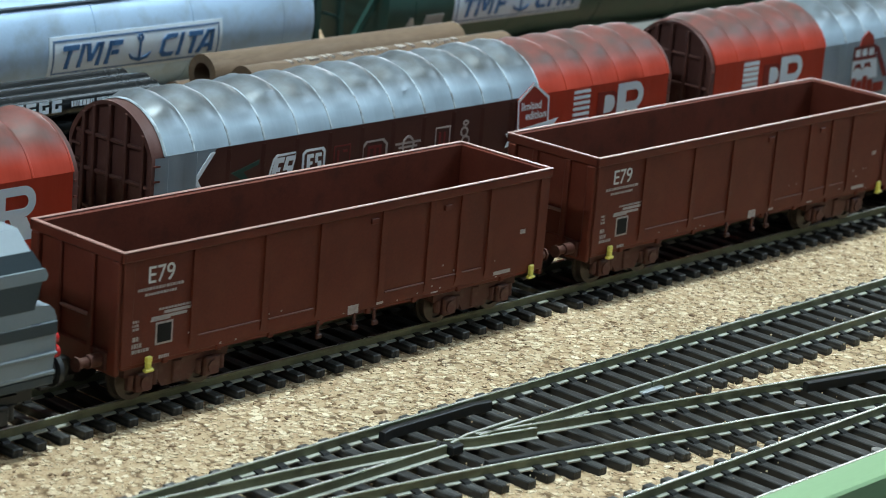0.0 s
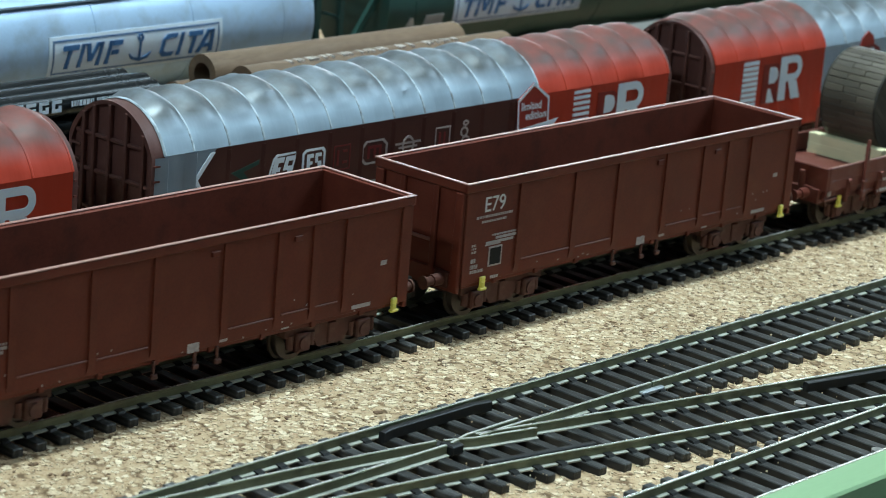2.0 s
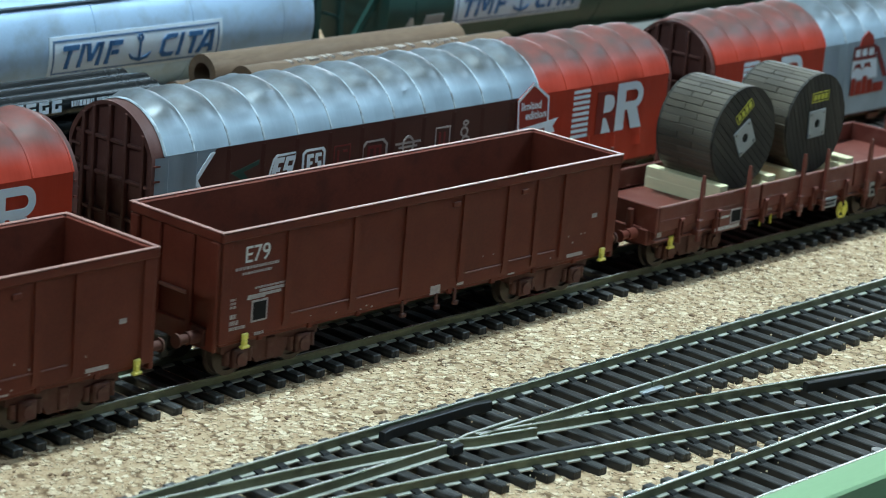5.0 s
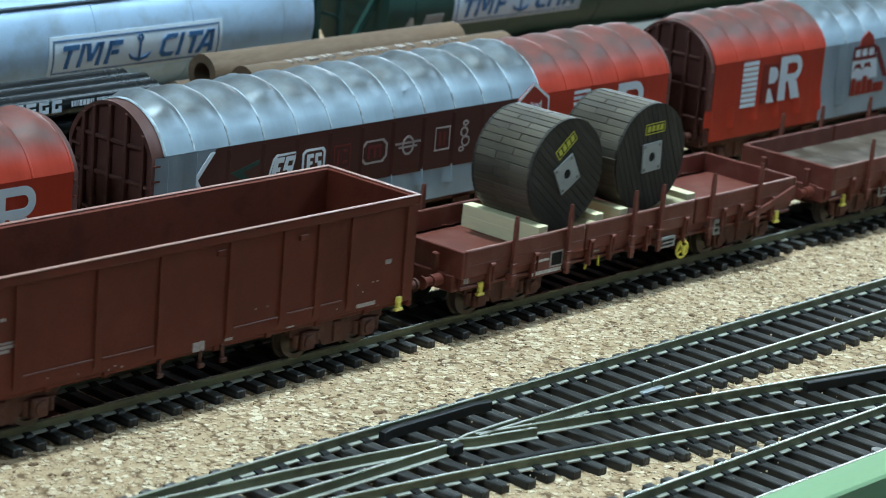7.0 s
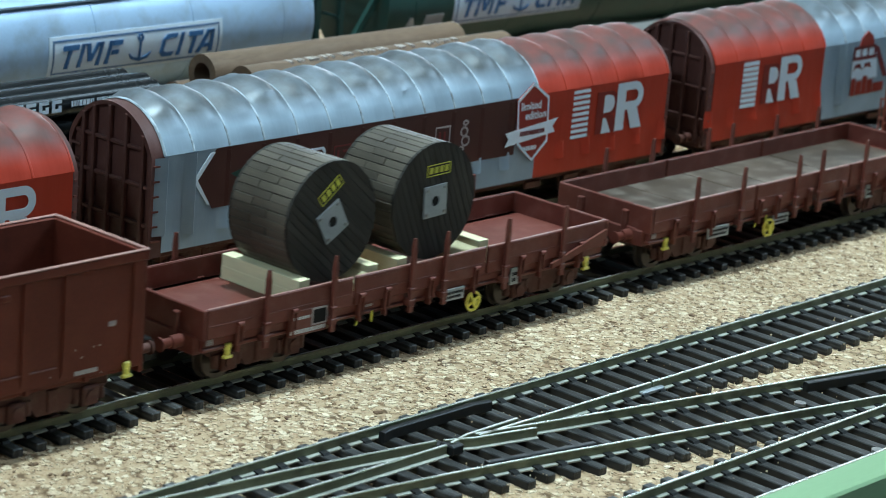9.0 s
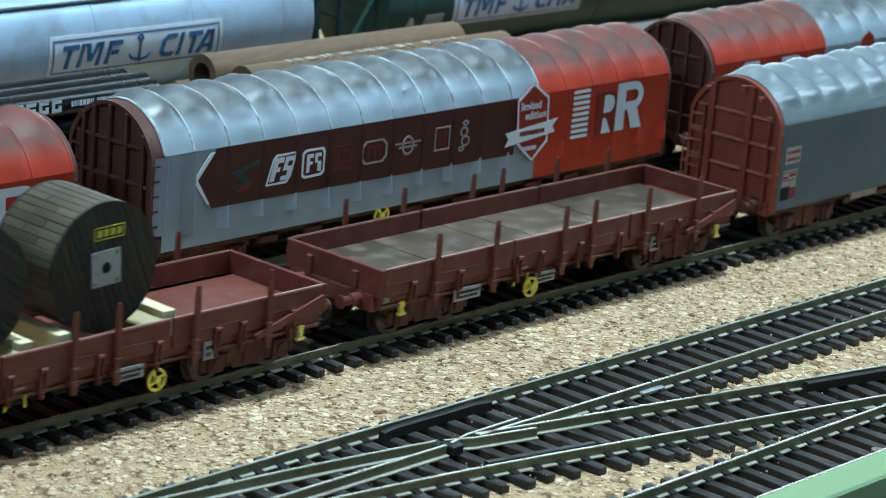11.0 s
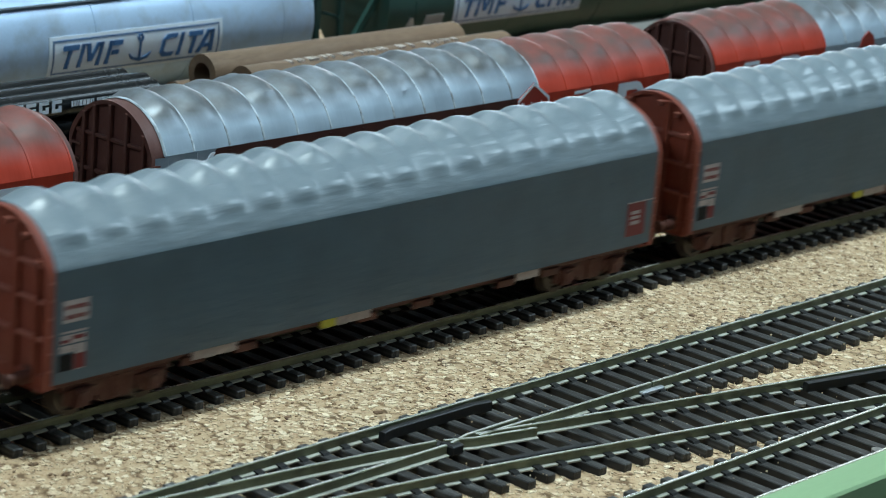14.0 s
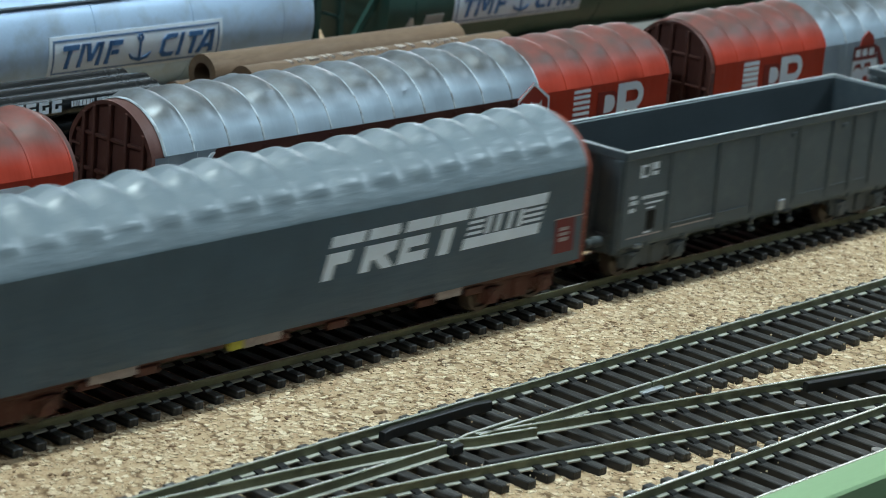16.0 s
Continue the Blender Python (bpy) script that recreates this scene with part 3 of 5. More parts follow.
def end_gear(wagon, length, mat, z=16.3):
    for x, d in ((0.0, -1), (length, 1)):
        for y in (-10, 10):
            part("buffer", buffer_geo(d), mat, wagon, at=(x, y, z))
        part("coupling", coupling_geo(d), BLACK_PLASTIC, wagon, "black plastic coupling", at=(x, 0, 0))


def tie_ring(wagon, x, z=14.4, y=-16.6):
    """Small yellow brake handle that stands out from the sole bar."""
    g = Geo().box(-0.95, 0.95, -0.9, 0.0, 0.3, 1.9, 0.25).box(-0.65, 0.65, -1.0, 0.2, -1.1, 0.5, 0.2).box(-1.35, 1.35, -1.2, 0.1, -1.8, -1.0, 0.25)
    part("brake_handle", g, YELLOW, wagon, "small yellow brake handle", at=(x, y, z))


def marks(wagon, name, rects, mat, y, label=""):
    g = Geo()
    for x0, x1, z0, z1 in rects:
        g.box(x0, x1, y - 0.07, y, z0, z1)
    ob = part(name, g, mat, wagon, label)
    if len(rects) > 6:
        ob["kind"] = "stuff"
    return ob


def small_print(x0, x1, z, h, step=1.0, seed=1):
    """A row of tiny unreadable signs as short bars."""
    rng, out, x = random.Random(seed), [], x0
    while x < x1:
        w = rng.uniform(0.35, 0.9) * step
        out.append((x, min(x + w, x1), z, z + h))
        x += w + 0.25 * step
    return out


# ---- open wagons ----
OPEN_L, OPEN_W, OPEN_TOP = 147.0, 33.2, 42.5
RIBS = (22.6, 45.0, 63.2, 84.4, 101.6, 113.2, 124.4)


def open_wagon(x, label, body, rim, inside, gear, brown=True, seed=1, moving=True):
    w = thing("open_wagon", x, 0, label, "goods wagon", "open wagons in the train")
    hy, L, T = OPEN_W / 2 - 1.0, OPEN_L, OPEN_TOP
    for s in (-1, 1):
        a, b = (hy - 1.2, hy) if s > 0 else (-hy, -hy + 1.2)
        part("side_wall", Geo().box(1, L - 1, a, b, 15.4, T - 0.25, 0.12), body, w)
        o0, o1 = (hy, hy + 0.45) if s > 0 else (-hy - 0.45, -hy)
        rib = Geo().prism([(o0 if s < 0 else o1, T - 2.4), (o0 if s < 0 else o1, 18.5), (b if s > 0 else a, 16.1), (b if s > 0 else a, T - 2.4)], -1.0, 1.0, "x").mesh("rib", body)
        for r in RIBS:
            part("rib", rib, None, w, at=(r, 0, 0))
        corner = Geo().box(-1.6, 1.6, o0, o1, 15.2, T - 2.3, 0.25).mesh("corner_post", body)
        for c in (2.5, L - 2.5):
            part("corner_post", corner, None, w, at=(c, 0, 0))
        c0, c1 = (hy - 0.2, hy + 0.8) if s > 0 else (-hy - 0.8, -hy + 0.2)
        part("top_rail", Geo().box(0, L, c0, c1, T - 2.4, T, 0.3), body, w)
        r0, r1 = (hy - 0.15, hy + 0.95) if s > 0 else (-hy - 0.95, -hy + 0.15)
        part("rim", Geo().box(0.05, L - 0.05, r0, r1, T - 0.05, T + 0.22, 0.1), rim, w, "top edge coloured pale for its glint")
        q0, q1 = (hy - 1.7, hy - 0.5) if s > 0 else (-hy + 0.5, -hy + 1.7)
        sill = Geo().box(2, L - 2, q0, q1, 14.3, 16.4, 0.2)
        for k in range(8):
            sill.box(14 + k * 16.6, 15.6 + k * 16.6, q0 - (0.5 if s < 0 else 0), q1 + (0.5 if s > 0 else 0), 14.0, 15.9, 0.2)
        part("sole_bar", sill, body, w)
    # bottom door strips along the near and far side
    for s in (-1, 1):
        f0, f1 = (hy, hy + 0.3) if s > 0 else (-hy - 0.3, -hy)
        for d0, d1, dz in ((24.2, 44.0, 18.9), (46.4, 61.5, 18.7), (86, 100.5, 18.6), (103, 122, 19.0)):
            part("door_strip", Geo().box(d0, d1, f0, f1, dz, dz + 0.42, 0.1), BROWN_RIM_DULL if brown else body, w)
        for d0, dz in ((79.5, 37.2), (106.0, 36.8)):
            part("door_latch", Geo().box(d0, d0 + 2.6, f0 - 0.2, f1 + 0.2, dz, dz + 1.4, 0.15), body, w)
    for xe, d in ((0.0, -1), (L, 1)):
        a, b = sorted((xe - 1.0 * d, xe - 2.2 * d))
        part("end_wall", Geo().box(a, b, -hy, hy, 16.0, T - 0.25, 0.12), body, w)
        a, b = sorted((xe, xe - 1.3 * d))
        part("end_rail", Geo().box(a, b, -hy - 0.9, hy + 0.9, T - 2.4, T, 0.3), body, w)
        a, b = sorted((xe + 0.02 * d, xe - 1.2 * d))
        part("rim", Geo().box(a, b, -hy + 0.15, hy - 0.15, T - 0.05, T + 0.22, 0.1), rim, w, "top edge coloured pale for its glint")
        for y in (-5.6, 6.0):
            a, b = sorted((xe - 0.1 * d, xe - 1.1 * d))
            part("end_rib", Geo().box(a, b, y - 0.9, y + 0.9, 16, T - 2.4, 0.25), body, w)
        a, b = sorted((xe - 0.2 * d, xe - 1.1 * d))
        # ledge takes the rim's painted glint too
        part("end_ledge", Geo().box(a, b, -4.7, 5.1, 24.9, 25.7, 0.2), rim, w)
        for y in (-14.2, 14.2):
            a, b = sorted((xe + 0.3 * d, xe - 1.1 * d))
            part("corner_plate", Geo().box(a, b, y - 1.4, y + 1.4, 13.4, T - 2.4, 0.3), body, w)
        a, b = sorted((xe - 0.2 * d, xe - 2.5 * d))
        part("headstock", Geo().box(a, b, -13.5, 13.5, 13.2, 18.4, 0.3), body, w)
    part("wagon_floor", Geo().box(2, L - 2, -hy + 1.2, hy - 1.2, 15.6, 17.4), DARK_FLOOR if brown else inside, w, "near-black brown floor")
    for s in (-1, 1):
        a, b = (hy - 1.32, hy - 1.2) if s > 0 else (-hy + 1.2, -hy + 1.32)
        part("lining", Geo().box(2.25, L - 2.25, a, b, 17.4, T - 0.3), inside, w)
    part("frame_beam", Geo().box(8, L - 8, -4, 4, 12.6, 15.5, 0.3).box(55, 92, -11, 11, 12.4, 14.4, 0.4), gear, w)
    for hx in (63.5, 76.0, 83.0):
        part("release_lever", Geo().box(hx - 0.35, hx + 0.35, -hy - 0.4, -hy + 0.3, 11.2, 15.2, 0.12).box(hx - 0.9, hx + 0.9, -hy - 0.9, -hy + 0.1, 11.0, 12.2, 0.2), gear, w)
    running_gear(w, (20.4, 123.2), 20.7, gear, moving)
    end_gear(w, L, gear)
    y = -hy - 0.02
    if brown:
        tie_ring(w, 9.2, 15.0, -hy)
        tie_ring(w, 141.9, 15.0, -hy)
        lettering("wagon_code", "E79", 5.7, WHITE_MARK, w, 12.2, y, 34.1, 0.98, 0.03, "white wagon code lettering")
        marks(w, "small_print", small_print(5.4, 19.2, 32.5, 0.7, seed=seed) + small_print(7.6, 17.0, 31.2, 0.6, seed=seed + 9), PALE_MARK, y, "faded rows of tiny print")
        marks(w, "data_panel", small_print(3.4, 6.0, 25.3, .6, seed=3) + small_print(3.4, 6.2, 24.4, .6, seed=4) + small_print(3.4, 6.2, 23.5, .6, seed=5) + small_print(3.4, 6.4, 20.9, 1.1, seed=6)
              + small_print(3.4, 7.2, 19.3, 1.1, seed=7) + small_print(3.6, 9.6, 18.1, .8, seed=8), PALE_MARK, y, "faded white data panel")
        marks(w, "load_table", small_print(12.0, 22.2, 27.2, 0.5, seed=11) + [(13.5, 22.5, 26.2, 26.9), (9.8, 20.5, 25.2, 25.9), (9.6, 15.5, 24.8, 25.2)], PALE_MARK, y, "faded load table")
        marks(w, "panel_frame", [(11.2, 16.4, 19.0, 24.4)], PALE_MARK, y, "pale frame round a black panel")
        marks(w, "panel", [(11.7, 15.9, 19.5, 23.9)], BLACK_MARK, y - 0.08, "black panel")
        marks(w, "inspection_mark", small_print(12.6, 15.6, 15.6, .8, 0.8, 12) + [(136.5, 138.6, 26.0, 27.2), (73.6, 77.2, 15.0, 17.3), (127.2, 133.8, 16.2, 17.2), (83.6, 86.0, 15.9, 16.6), (103.5, 106.0, 15.4, 15.8)], PALE_MARK, y, "small pale inspection marks")["kind"] = "stuff"
        rng = random.Random(seed)
        marks(w, "chip", [(cx, cx + rng.uniform(0.2, 0.45), cz, cz + rng.uniform(0.2, 0.5)) for cx, cz in [(rng.uniform(20, 140), rng.choice((15.6, 16.2, 17.1, 20, 22))) for _ in range(16)]], PALE_MARK, y, "tiny pale paint chips")["kind"] = "stuff"
    else:
        marks(w, "wagon_code", [(8.2, 9.2, 34.3, 38.0), (9.2, 11.4, 37.3, 38.0), (9.2, 11.4, 34.3, 35.0), (12.4, 13.0, 34.6, 38.2), (13.6, 16.0, 36.2, 38.2), (13.8, 16.0, 34.5, 35.6)], LIGHT_BLUE_MARK, y, "pale code lettering")
        marks(w, "data_panel", small_print(3.6, 7.4, 28.6, 1.0, seed=21) + small_print(3.4, 8.0, 26.9, 1.2, seed=22) + small_print(3.2, 7.2, 24.8, 1.2, seed=23) + small_print(10, 21, 28.0, 1.0, seed=24) + [(11.5, 19, 26.4, 26.9), (12.4, 15.8, 25.0, 25.5), (12, 15, 18.0, 18.5)], LIGHT_BLUE_MARK, y, "pale data panel")
        marks(w, "panel", [(12.6, 16.4, 19.0, 24.4)], BLACK_MARK, y - 0.05, "black panel")
        marks(w, "strip", [(4, 20, 17.3, 17.7), (25, 46, 17.6, 18.0)], PALE_MARK, y, "pale scratched strip")
        part("side_plate", Geo().cyl("z", (9.5, -hy - 0.4), 1.2, 14.5, 15.4, 12).box(76, 79, -hy - 0.7, -hy, 15.3, 18.6, 0.2), ZINC, w, "small pale plate")
    if moving:
        MOVING.append((w, x))
    return w


open_wagon(-34.8, "red-brown bogie open wagon, empty, painted-glint rim, behind the grey locomotive", BROWN, BROWN_RIM, BROWN_IN, BOGIE_BROWN, seed=1)
open_wagon(131.0, "red-brown bogie open wagon, empty, coupled to the flat wagon with drums", BROWN, BROWN_RIM, BROWN_IN, BOGIE_BROWN, seed=2)
open_wagon(1087.4, "slate-grey bogie open wagon, empty, behind the sheeted wagons", GREY_WAGON, GREY_RIM, GREY_IN, GREY_BOGIE, brown=False, seed=3)
open_wagon(1254.6, "slate-grey bogie open wagon, empty, last in the train", GREY_WAGON, GREY_RIM, GREY_IN, GREY_BOGIE, brown=False, seed=4)


def handwheel_geo(r, rr):
    hw = Geo().torus("y", (0, 0, 0), r, rr).cyl("y", (0, 0), 0.8, -0.8, 1.2, 12)
    for i in range(4):
        a = math.pi * i / 2 + 0.5
        c, s_ = math.cos(a), math.sin(a)
        hw.prism([(-0.28 * s_, 0.28 * c), (0.28 * s_, -0.28 * c), (r * c + 0.28 * s_, r * s_ - 0.28 * c), (r * c - 0.28 * s_, r * s_ + 0.28 * c)], -0.3, 0.3, "y")
    return hw


# ---- flat wagons ----
def flat_wagon(x, label, boarded, wheel_x, plates):
    w = thing("flat_wagon", x, 0, label, "goods wagon", "flat wagons in the train")
    L, hy, hs, T = 147.6, 17.0, 15.6, 25.0
    for s in (-1, 1):
        a, b = (hy - 0.9, hy) if s > 0 else (-hy, -hy + 0.9)
        panel = Geo().box(-23.9, 23.9, a, b, 17.7, T, 0.2)
        ya, yb = (b, b + 0.14) if s > 0 else (a - 0.14, a)
        rail_low = Geo().box(-23.5, 23.5, ya, yb, 20.6, 21.0, 0.06).mesh("side_rail", BROWN_FLAT)
        rail_top = Geo().box(-23.5, 23.5, ya, yb, T - 0.9, T - 0.1, 0.1).mesh("side_rail", BROWN_FLAT)
        pm = panel.mesh("drop_side", BROWN_FLAT)
        # near rim gets the brighter painted glint, far rim the faint one
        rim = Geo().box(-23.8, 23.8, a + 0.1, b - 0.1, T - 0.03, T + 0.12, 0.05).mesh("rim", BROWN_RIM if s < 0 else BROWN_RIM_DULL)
        for k in range(3):
            side = part("drop_side", pm, None, w, "hinged brown drop side", at=(25.2 + 48.6 * k, 0, 0))
            part("side_rail", rail_low, None, side)
            part("side_rail", rail_top, None, side)
            part("rim", rim, None, side, "top edge coloured pale for its glint")
        a, b = (hs - 1.4, hs + 0.6) if s > 0 else (-hs - 0.6, -hs + 1.4)
        part("sole_bar", Geo().box(1, L - 1, a, b, 14.3, 15.2, 0.2).box(1, L - 1, a, b, 18.6, 19.4, 0.2).box(1.2, L - 1.2, a + 0.6, b - 0.6, 15, 18.8), BROWN_FLAT, w)
        hinge = Geo()
        for q in (-0.95, 0.35):
            hinge.box(q, q + 0.6, (hs if s > 0 else -hy - 0.7), (hy + 0.7 if s > 0 else -hs), 15.2 + q * 0.3, 20.0, 0.2)
        hinge.cyl("x", ((hy + 0.4) * s, 20.1), 0.55, -0.9, 0.9, 10).box(-0.4, 0.4, (hs if s > 0 else -hy - 0.4), (hy + 0.4 if s > 0 else -hs), 13.2, 15.6, 0.2)
        hm = hinge.mesh("hinge", BROWN_FLAT)
        for hx in (11.5, 29.0, 52.0, 61.0, 77.0, 94.0, 112.0, 120.0, 136.0):
            part("hinge", hm, None, w, at=(hx, 0, 0))
        st = Geo()
        st.prism([(-0.7, 12.8), (0.7, 12.8), (0.62, 28.5), (0.35, 31.9), (-0.25, 31.9), (-0.62, 29.5)], (hy + 0.3) if s > 0 else (-hy - 1.2), (hy + 1.2) if s > 0 else (-hy - 0.3), "y")
        st.box(-1.0, 1.0, (hs if s > 0 else -hy - 1.4), (hy + 1.4 if s > 0 else -hs), 14.4, 16.2, 0.25).box(-1.0, 1.0, (hy if s > 0 else -hy - 1.4), (hy + 1.4 if s > 0 else -hy), 18.4, 19.3, 0.25)
        sm = st.mesh("stake", BROWN_FLAT)
        for sx in (20.6, 42.8, 70.4, 82.6, 106.0, 129.0):
            part("stake", sm, None, w, "upright stake in its bracket", at=(sx + (-1.2 if s < 0 else 1.2), 0, 0))
    for xe, d in ((0.0, -1), (L, 1)):
        a, b = sorted((xe - 0.1 * d, xe - 1.2 * d))
        part("end_board", Geo().box(a, b, -hy, hy, 17.6, T, 0.25), BROWN_FLAT, w)
        a, b = sorted((xe + 0.5 * d, xe - 2.0 * d))
        part("headstock", Geo().box(a, b, -14.6, 14.6, 13.6, 18.2, 0.3), BROWN_FLAT, w)
        for y in (-8, 8):
            a, b = sorted((xe + 0.9 * d, xe - 0.6 * d))
            part("end_bracket", Geo().box(a, b, y - 1.0, y + 1.0, 15.0, 23.0, 0.3), BROWN_FLAT, w)
    part("tension_plate", Geo().prism([(L - 2, 22.8), (L - 2, 20.2), (L - 24, 15.2), (L - 24, 16.6)], -hy - 1.1, -hy - 0.3, "y"), BROWN_FLAT, w)
    part("wagon_floor", Geo().box(1.3, L - 1.3, -hy + 0.9, hy - 0.9, 15.8, 19.4), BROWN_FLAT, w)
    if boarded:
        edges = (4.0, 30.0, 57.5, 72.0, 102.0, 143.5)
        for i, (p, q) in enumerate(zip(edges, edges[1:])):
            part("floor_board", Geo().box(p + 0.25, q - 0.25, -hy + 1.0, hy - 1.0, 19.4, 19.9, 0.12), WAGON_BOARDS, w, "worn grey-brown floor boards")
    part("frame_beam", Geo().box(10, L - 10, -4, 4, 12.6, 17, 0.3).box(52, 96, -10, 10, 11.6, 14.3, 0.4).cyl("x", (6, 12.5), 2.4, 60, 84, 16), BOGIE_BROWN, w)
    running_gear(w, (22.0, 125.6), 20.7, BOGIE_BROWN, True)
    end_gear(w, L, BROWN_FLAT)
    for lx, lean in ((52.4, -0.8), (57.0, 0.15)):
        part("release_lever", Geo().prism([(-0.3, 1.8), (0.3, 1.8), (0.3 + lean, -1.2), (-0.3 + lean, -1.2)], -hs - 0.7, -hs - 0.2, "y"), YELLOW_LABEL, w, "small yellowish lever", at=(lx, 0, 13.2))
    tie_ring(w, 8.9, 13.6, -hs)
    tie_ring(w, 140.2, 13.6, -hs)
    hw = handwheel_geo(2.45, 0.40)
    for s in (-1, 1):
        part("handwheel", hw, YELLOW, w, "yellow spoked handwheel", at=(wheel_x if s < 0 else L - wheel_x, s * 16.4, 10.9))
        part("handwheel_shaft", Geo().box(-0.6, 0.6, -3.5 if s > 0 else 0, 0 if s > 0 else 3.5, -0.6, 3.6, 0.2), BOGIE_BROWN, w, at=(wheel_x if s < 0 else L - wheel_x, s * 15.4, 10.9))
    for px, pz, pw, ph in plates:
        part("data_plate", Geo().box(px, px + pw, -hs - 1.1, -hs - 0.6, pz, pz + ph, 0.1), ZINC, w, "pale data plate")
        marks(w, "small_print", small_print(px + 0.6, px + pw - 0.6, pz + ph * 0.55, ph * 0.2, 0.8, 31) + small_print(px + 0.6, px + pw - 1.2, pz + ph * 0.2, ph * 0.2, 0.8, 32), BLACK_MARK, -hs - 1.1)
    marks(w, "small_print", small_print(52, 57, 16.3, .6, .8, 42) + small_print(78, 85, 17.6, .6, .8, 43) + small_print(2, 4, 16.0, 1.4, .6, 44) + small_print(126, 130, 16.4, .6, .8, 45), PALE_MARK, -hs - 0.62, "tiny pale print")
    MOVING.append((w, x))
    return w


f1 = flat_wagon(294.8, "brown flat wagon with stakes, loaded with two cable drums", False, 94.6, ((82.5, 12.6, 8.0, 3.2), (108.5, 12.8, 3.4, 4.6)))
part("panel_carrier", Geo().box(27.9, 40.5, -17.1, -16.1, 13.4, 19.8, 0.15), BROWN_FLAT, f1)
marks(f1, "panel_frame", [(35.1, 40.3, 15.3, 19.7)], PALE_PANEL, -17.1, "pale frame round a black panel")
marks(f1, "panel", [(35.6, 39.8, 15.8, 19.2)], BLACK_MARK, -17.18, "black panel")
marks(f1, "data_panel", small_print(29.0, 34.6, 17.5, .7, .8, 51) + small_print(28.2, 39.8, 14.0, 1.0, .9, 52), WHITE_MARK, -17.1, "white data print")
f2 = flat_wagon(461.3, "brown flat wagon with stakes and a worn boarded floor, empty", True, 58.4, ((28.0, 11.9, 10.0, 3.4), (60.2, 11.4, 7.6, 3.0), (109.0, 12.6, 4.0, 4.2)))


# ---- cable drums and their chocks, riding on the flat wagon ----
def cable_drum(x, turn, label_at, label_turn, label):
    d = thing("cable_drum", x, 0, label, "cable drum", "cable drums on the flat wagon", z=38.3)
    R, y0, y1 = 15.2, -11.4, 9.1
    n = 44
    st = 2 * math.pi * R / n
    whole = y1 - y0 - 1.4
    halves = []
    for cut in (0.36, 0.64):
        m = y0 + 0.7 + whole * cut
        halves.append([Geo().box(-st / 2 + 0.05, st / 2 - 0.05, p, q, -0.5, 0.35, 0.14).mesh("stave", STAVE) for p, q in ((y0 + 0.7, m - 0.05), (m + 0.05, y1 - 0.7))])
    for i in range(n):
        a = 2 * math.pi * i / n
        for half in halves[i % 2]:
            ob = part("stave", half, None, d)
            ob.matrix_basis = Matrix.Rotation(a, 4, "Y") @ Matrix.Translation((random.uniform(-.05, .05) * MM, random.uniform(-.03, .03) * MM, (R - 0.35 + random.uniform(-0.10, 0.06)) * MM))
    part("core", Geo().cyl("y", (0, 0), R - 0.9, y0 + 1.0, y1 - 1.0, 40), DRUM_FACE, d, "dark drum core")
    # flange planks, cut to the circle
    for yf, ys in ((y0, y0 + 1.1), (y1 - 1.1, y1)):
        w = 1.88
        for k in range(-8, 8):
            u0, u1 = k * w + 0.08, (k + 1) * w - 0.08
            rr = R - 0.05
            pts_top, pts_low = [], []
            for j in range(7):
                u = max(-rr + 0.01, min(rr - 0.01, u0 + (u1 - u0) * j / 6))
                h = math.sqrt(rr * rr - u * u)
                pts_top.append((u, h))
                pts_low.append((u, -h))
            ob = part("flange_plank", Geo().prism(pts_low + pts_top[::-1], yf + random.uniform(0, 0.08), ys, "y"), DRUM_FACE, d)
            ob.matrix_basis = Matrix.Rotation(radians(turn - 20), 4, "Y")
    face = Matrix.Rotation(radians(turn), 4, "Y")
    seg, hp = 24, 4.1
    ring = [(math.cos(2 * math.pi * i / seg), math.sin(2 * math.pi * i / seg)) for i in range(seg)]
    outer = [(c * hp / max(abs(c), abs(sn)), sn * hp / max(abs(c), abs(sn))) for c, sn in ring]
    bore = [(c * 1.35, sn * 1.35) for c, sn in ring]
    loops = ((outer, y0 - 0.4), (outer, y0 + 0.05), (bore, y0 + 0.05), (bore, y0 - 0.4))
    plate = Geo().add([(u, yy, v) for loop, yy in loops for u, v in loop],
                      [(q * seg + i, q * seg + (i + 1) % seg, (q + 1) % 4 * seg + (i + 1) % seg, (q + 1) % 4 * seg + i) for q in range(4) for i in range(seg)])
    p = part("hub_plate", plate, ZINC, d, "square zinc hub plate with a hole")
    p.matrix_basis = face
    for u in (-3.2, 3.2):
        for v in (-3.2, 3.2):
            part("bolt", Geo().cyl("y", (u, v), 0.5, y0 - 0.8, y0 - 0.35, 8), SCREW, p)
    # black disc paints in the shade of the bore
    part("hub_hole", Geo().cyl("y", (0, 0), 1.35, y0 - 0.12, y0 + 0.1, 20), BLACK_MARK, d, "black disc for the bore's shade")
    turned = Matrix.Translation((label_at[0] * MM, 0, label_at[1] * MM)) @ Matrix.Rotation(radians(label_turn), 4, "Y")
    g = Geo()
    for u in (-4.3, 4.05):
        g.box(u, u + 0.25, y0 - 0.14, y0 + 0.02, -1.5, 1.5)
    g.box(-4.05, 4.05, y0 - 0.14, y0 + 0.02, -1.5, -1.3).box(-4.05, 4.05, y0 - 0.14, y0 + 0.02, 1.3, 1.5)
    lb = part("label_frame", g, YELLOW_LABEL, d, "thin yellow painted frame")
    lb.matrix_basis = turned
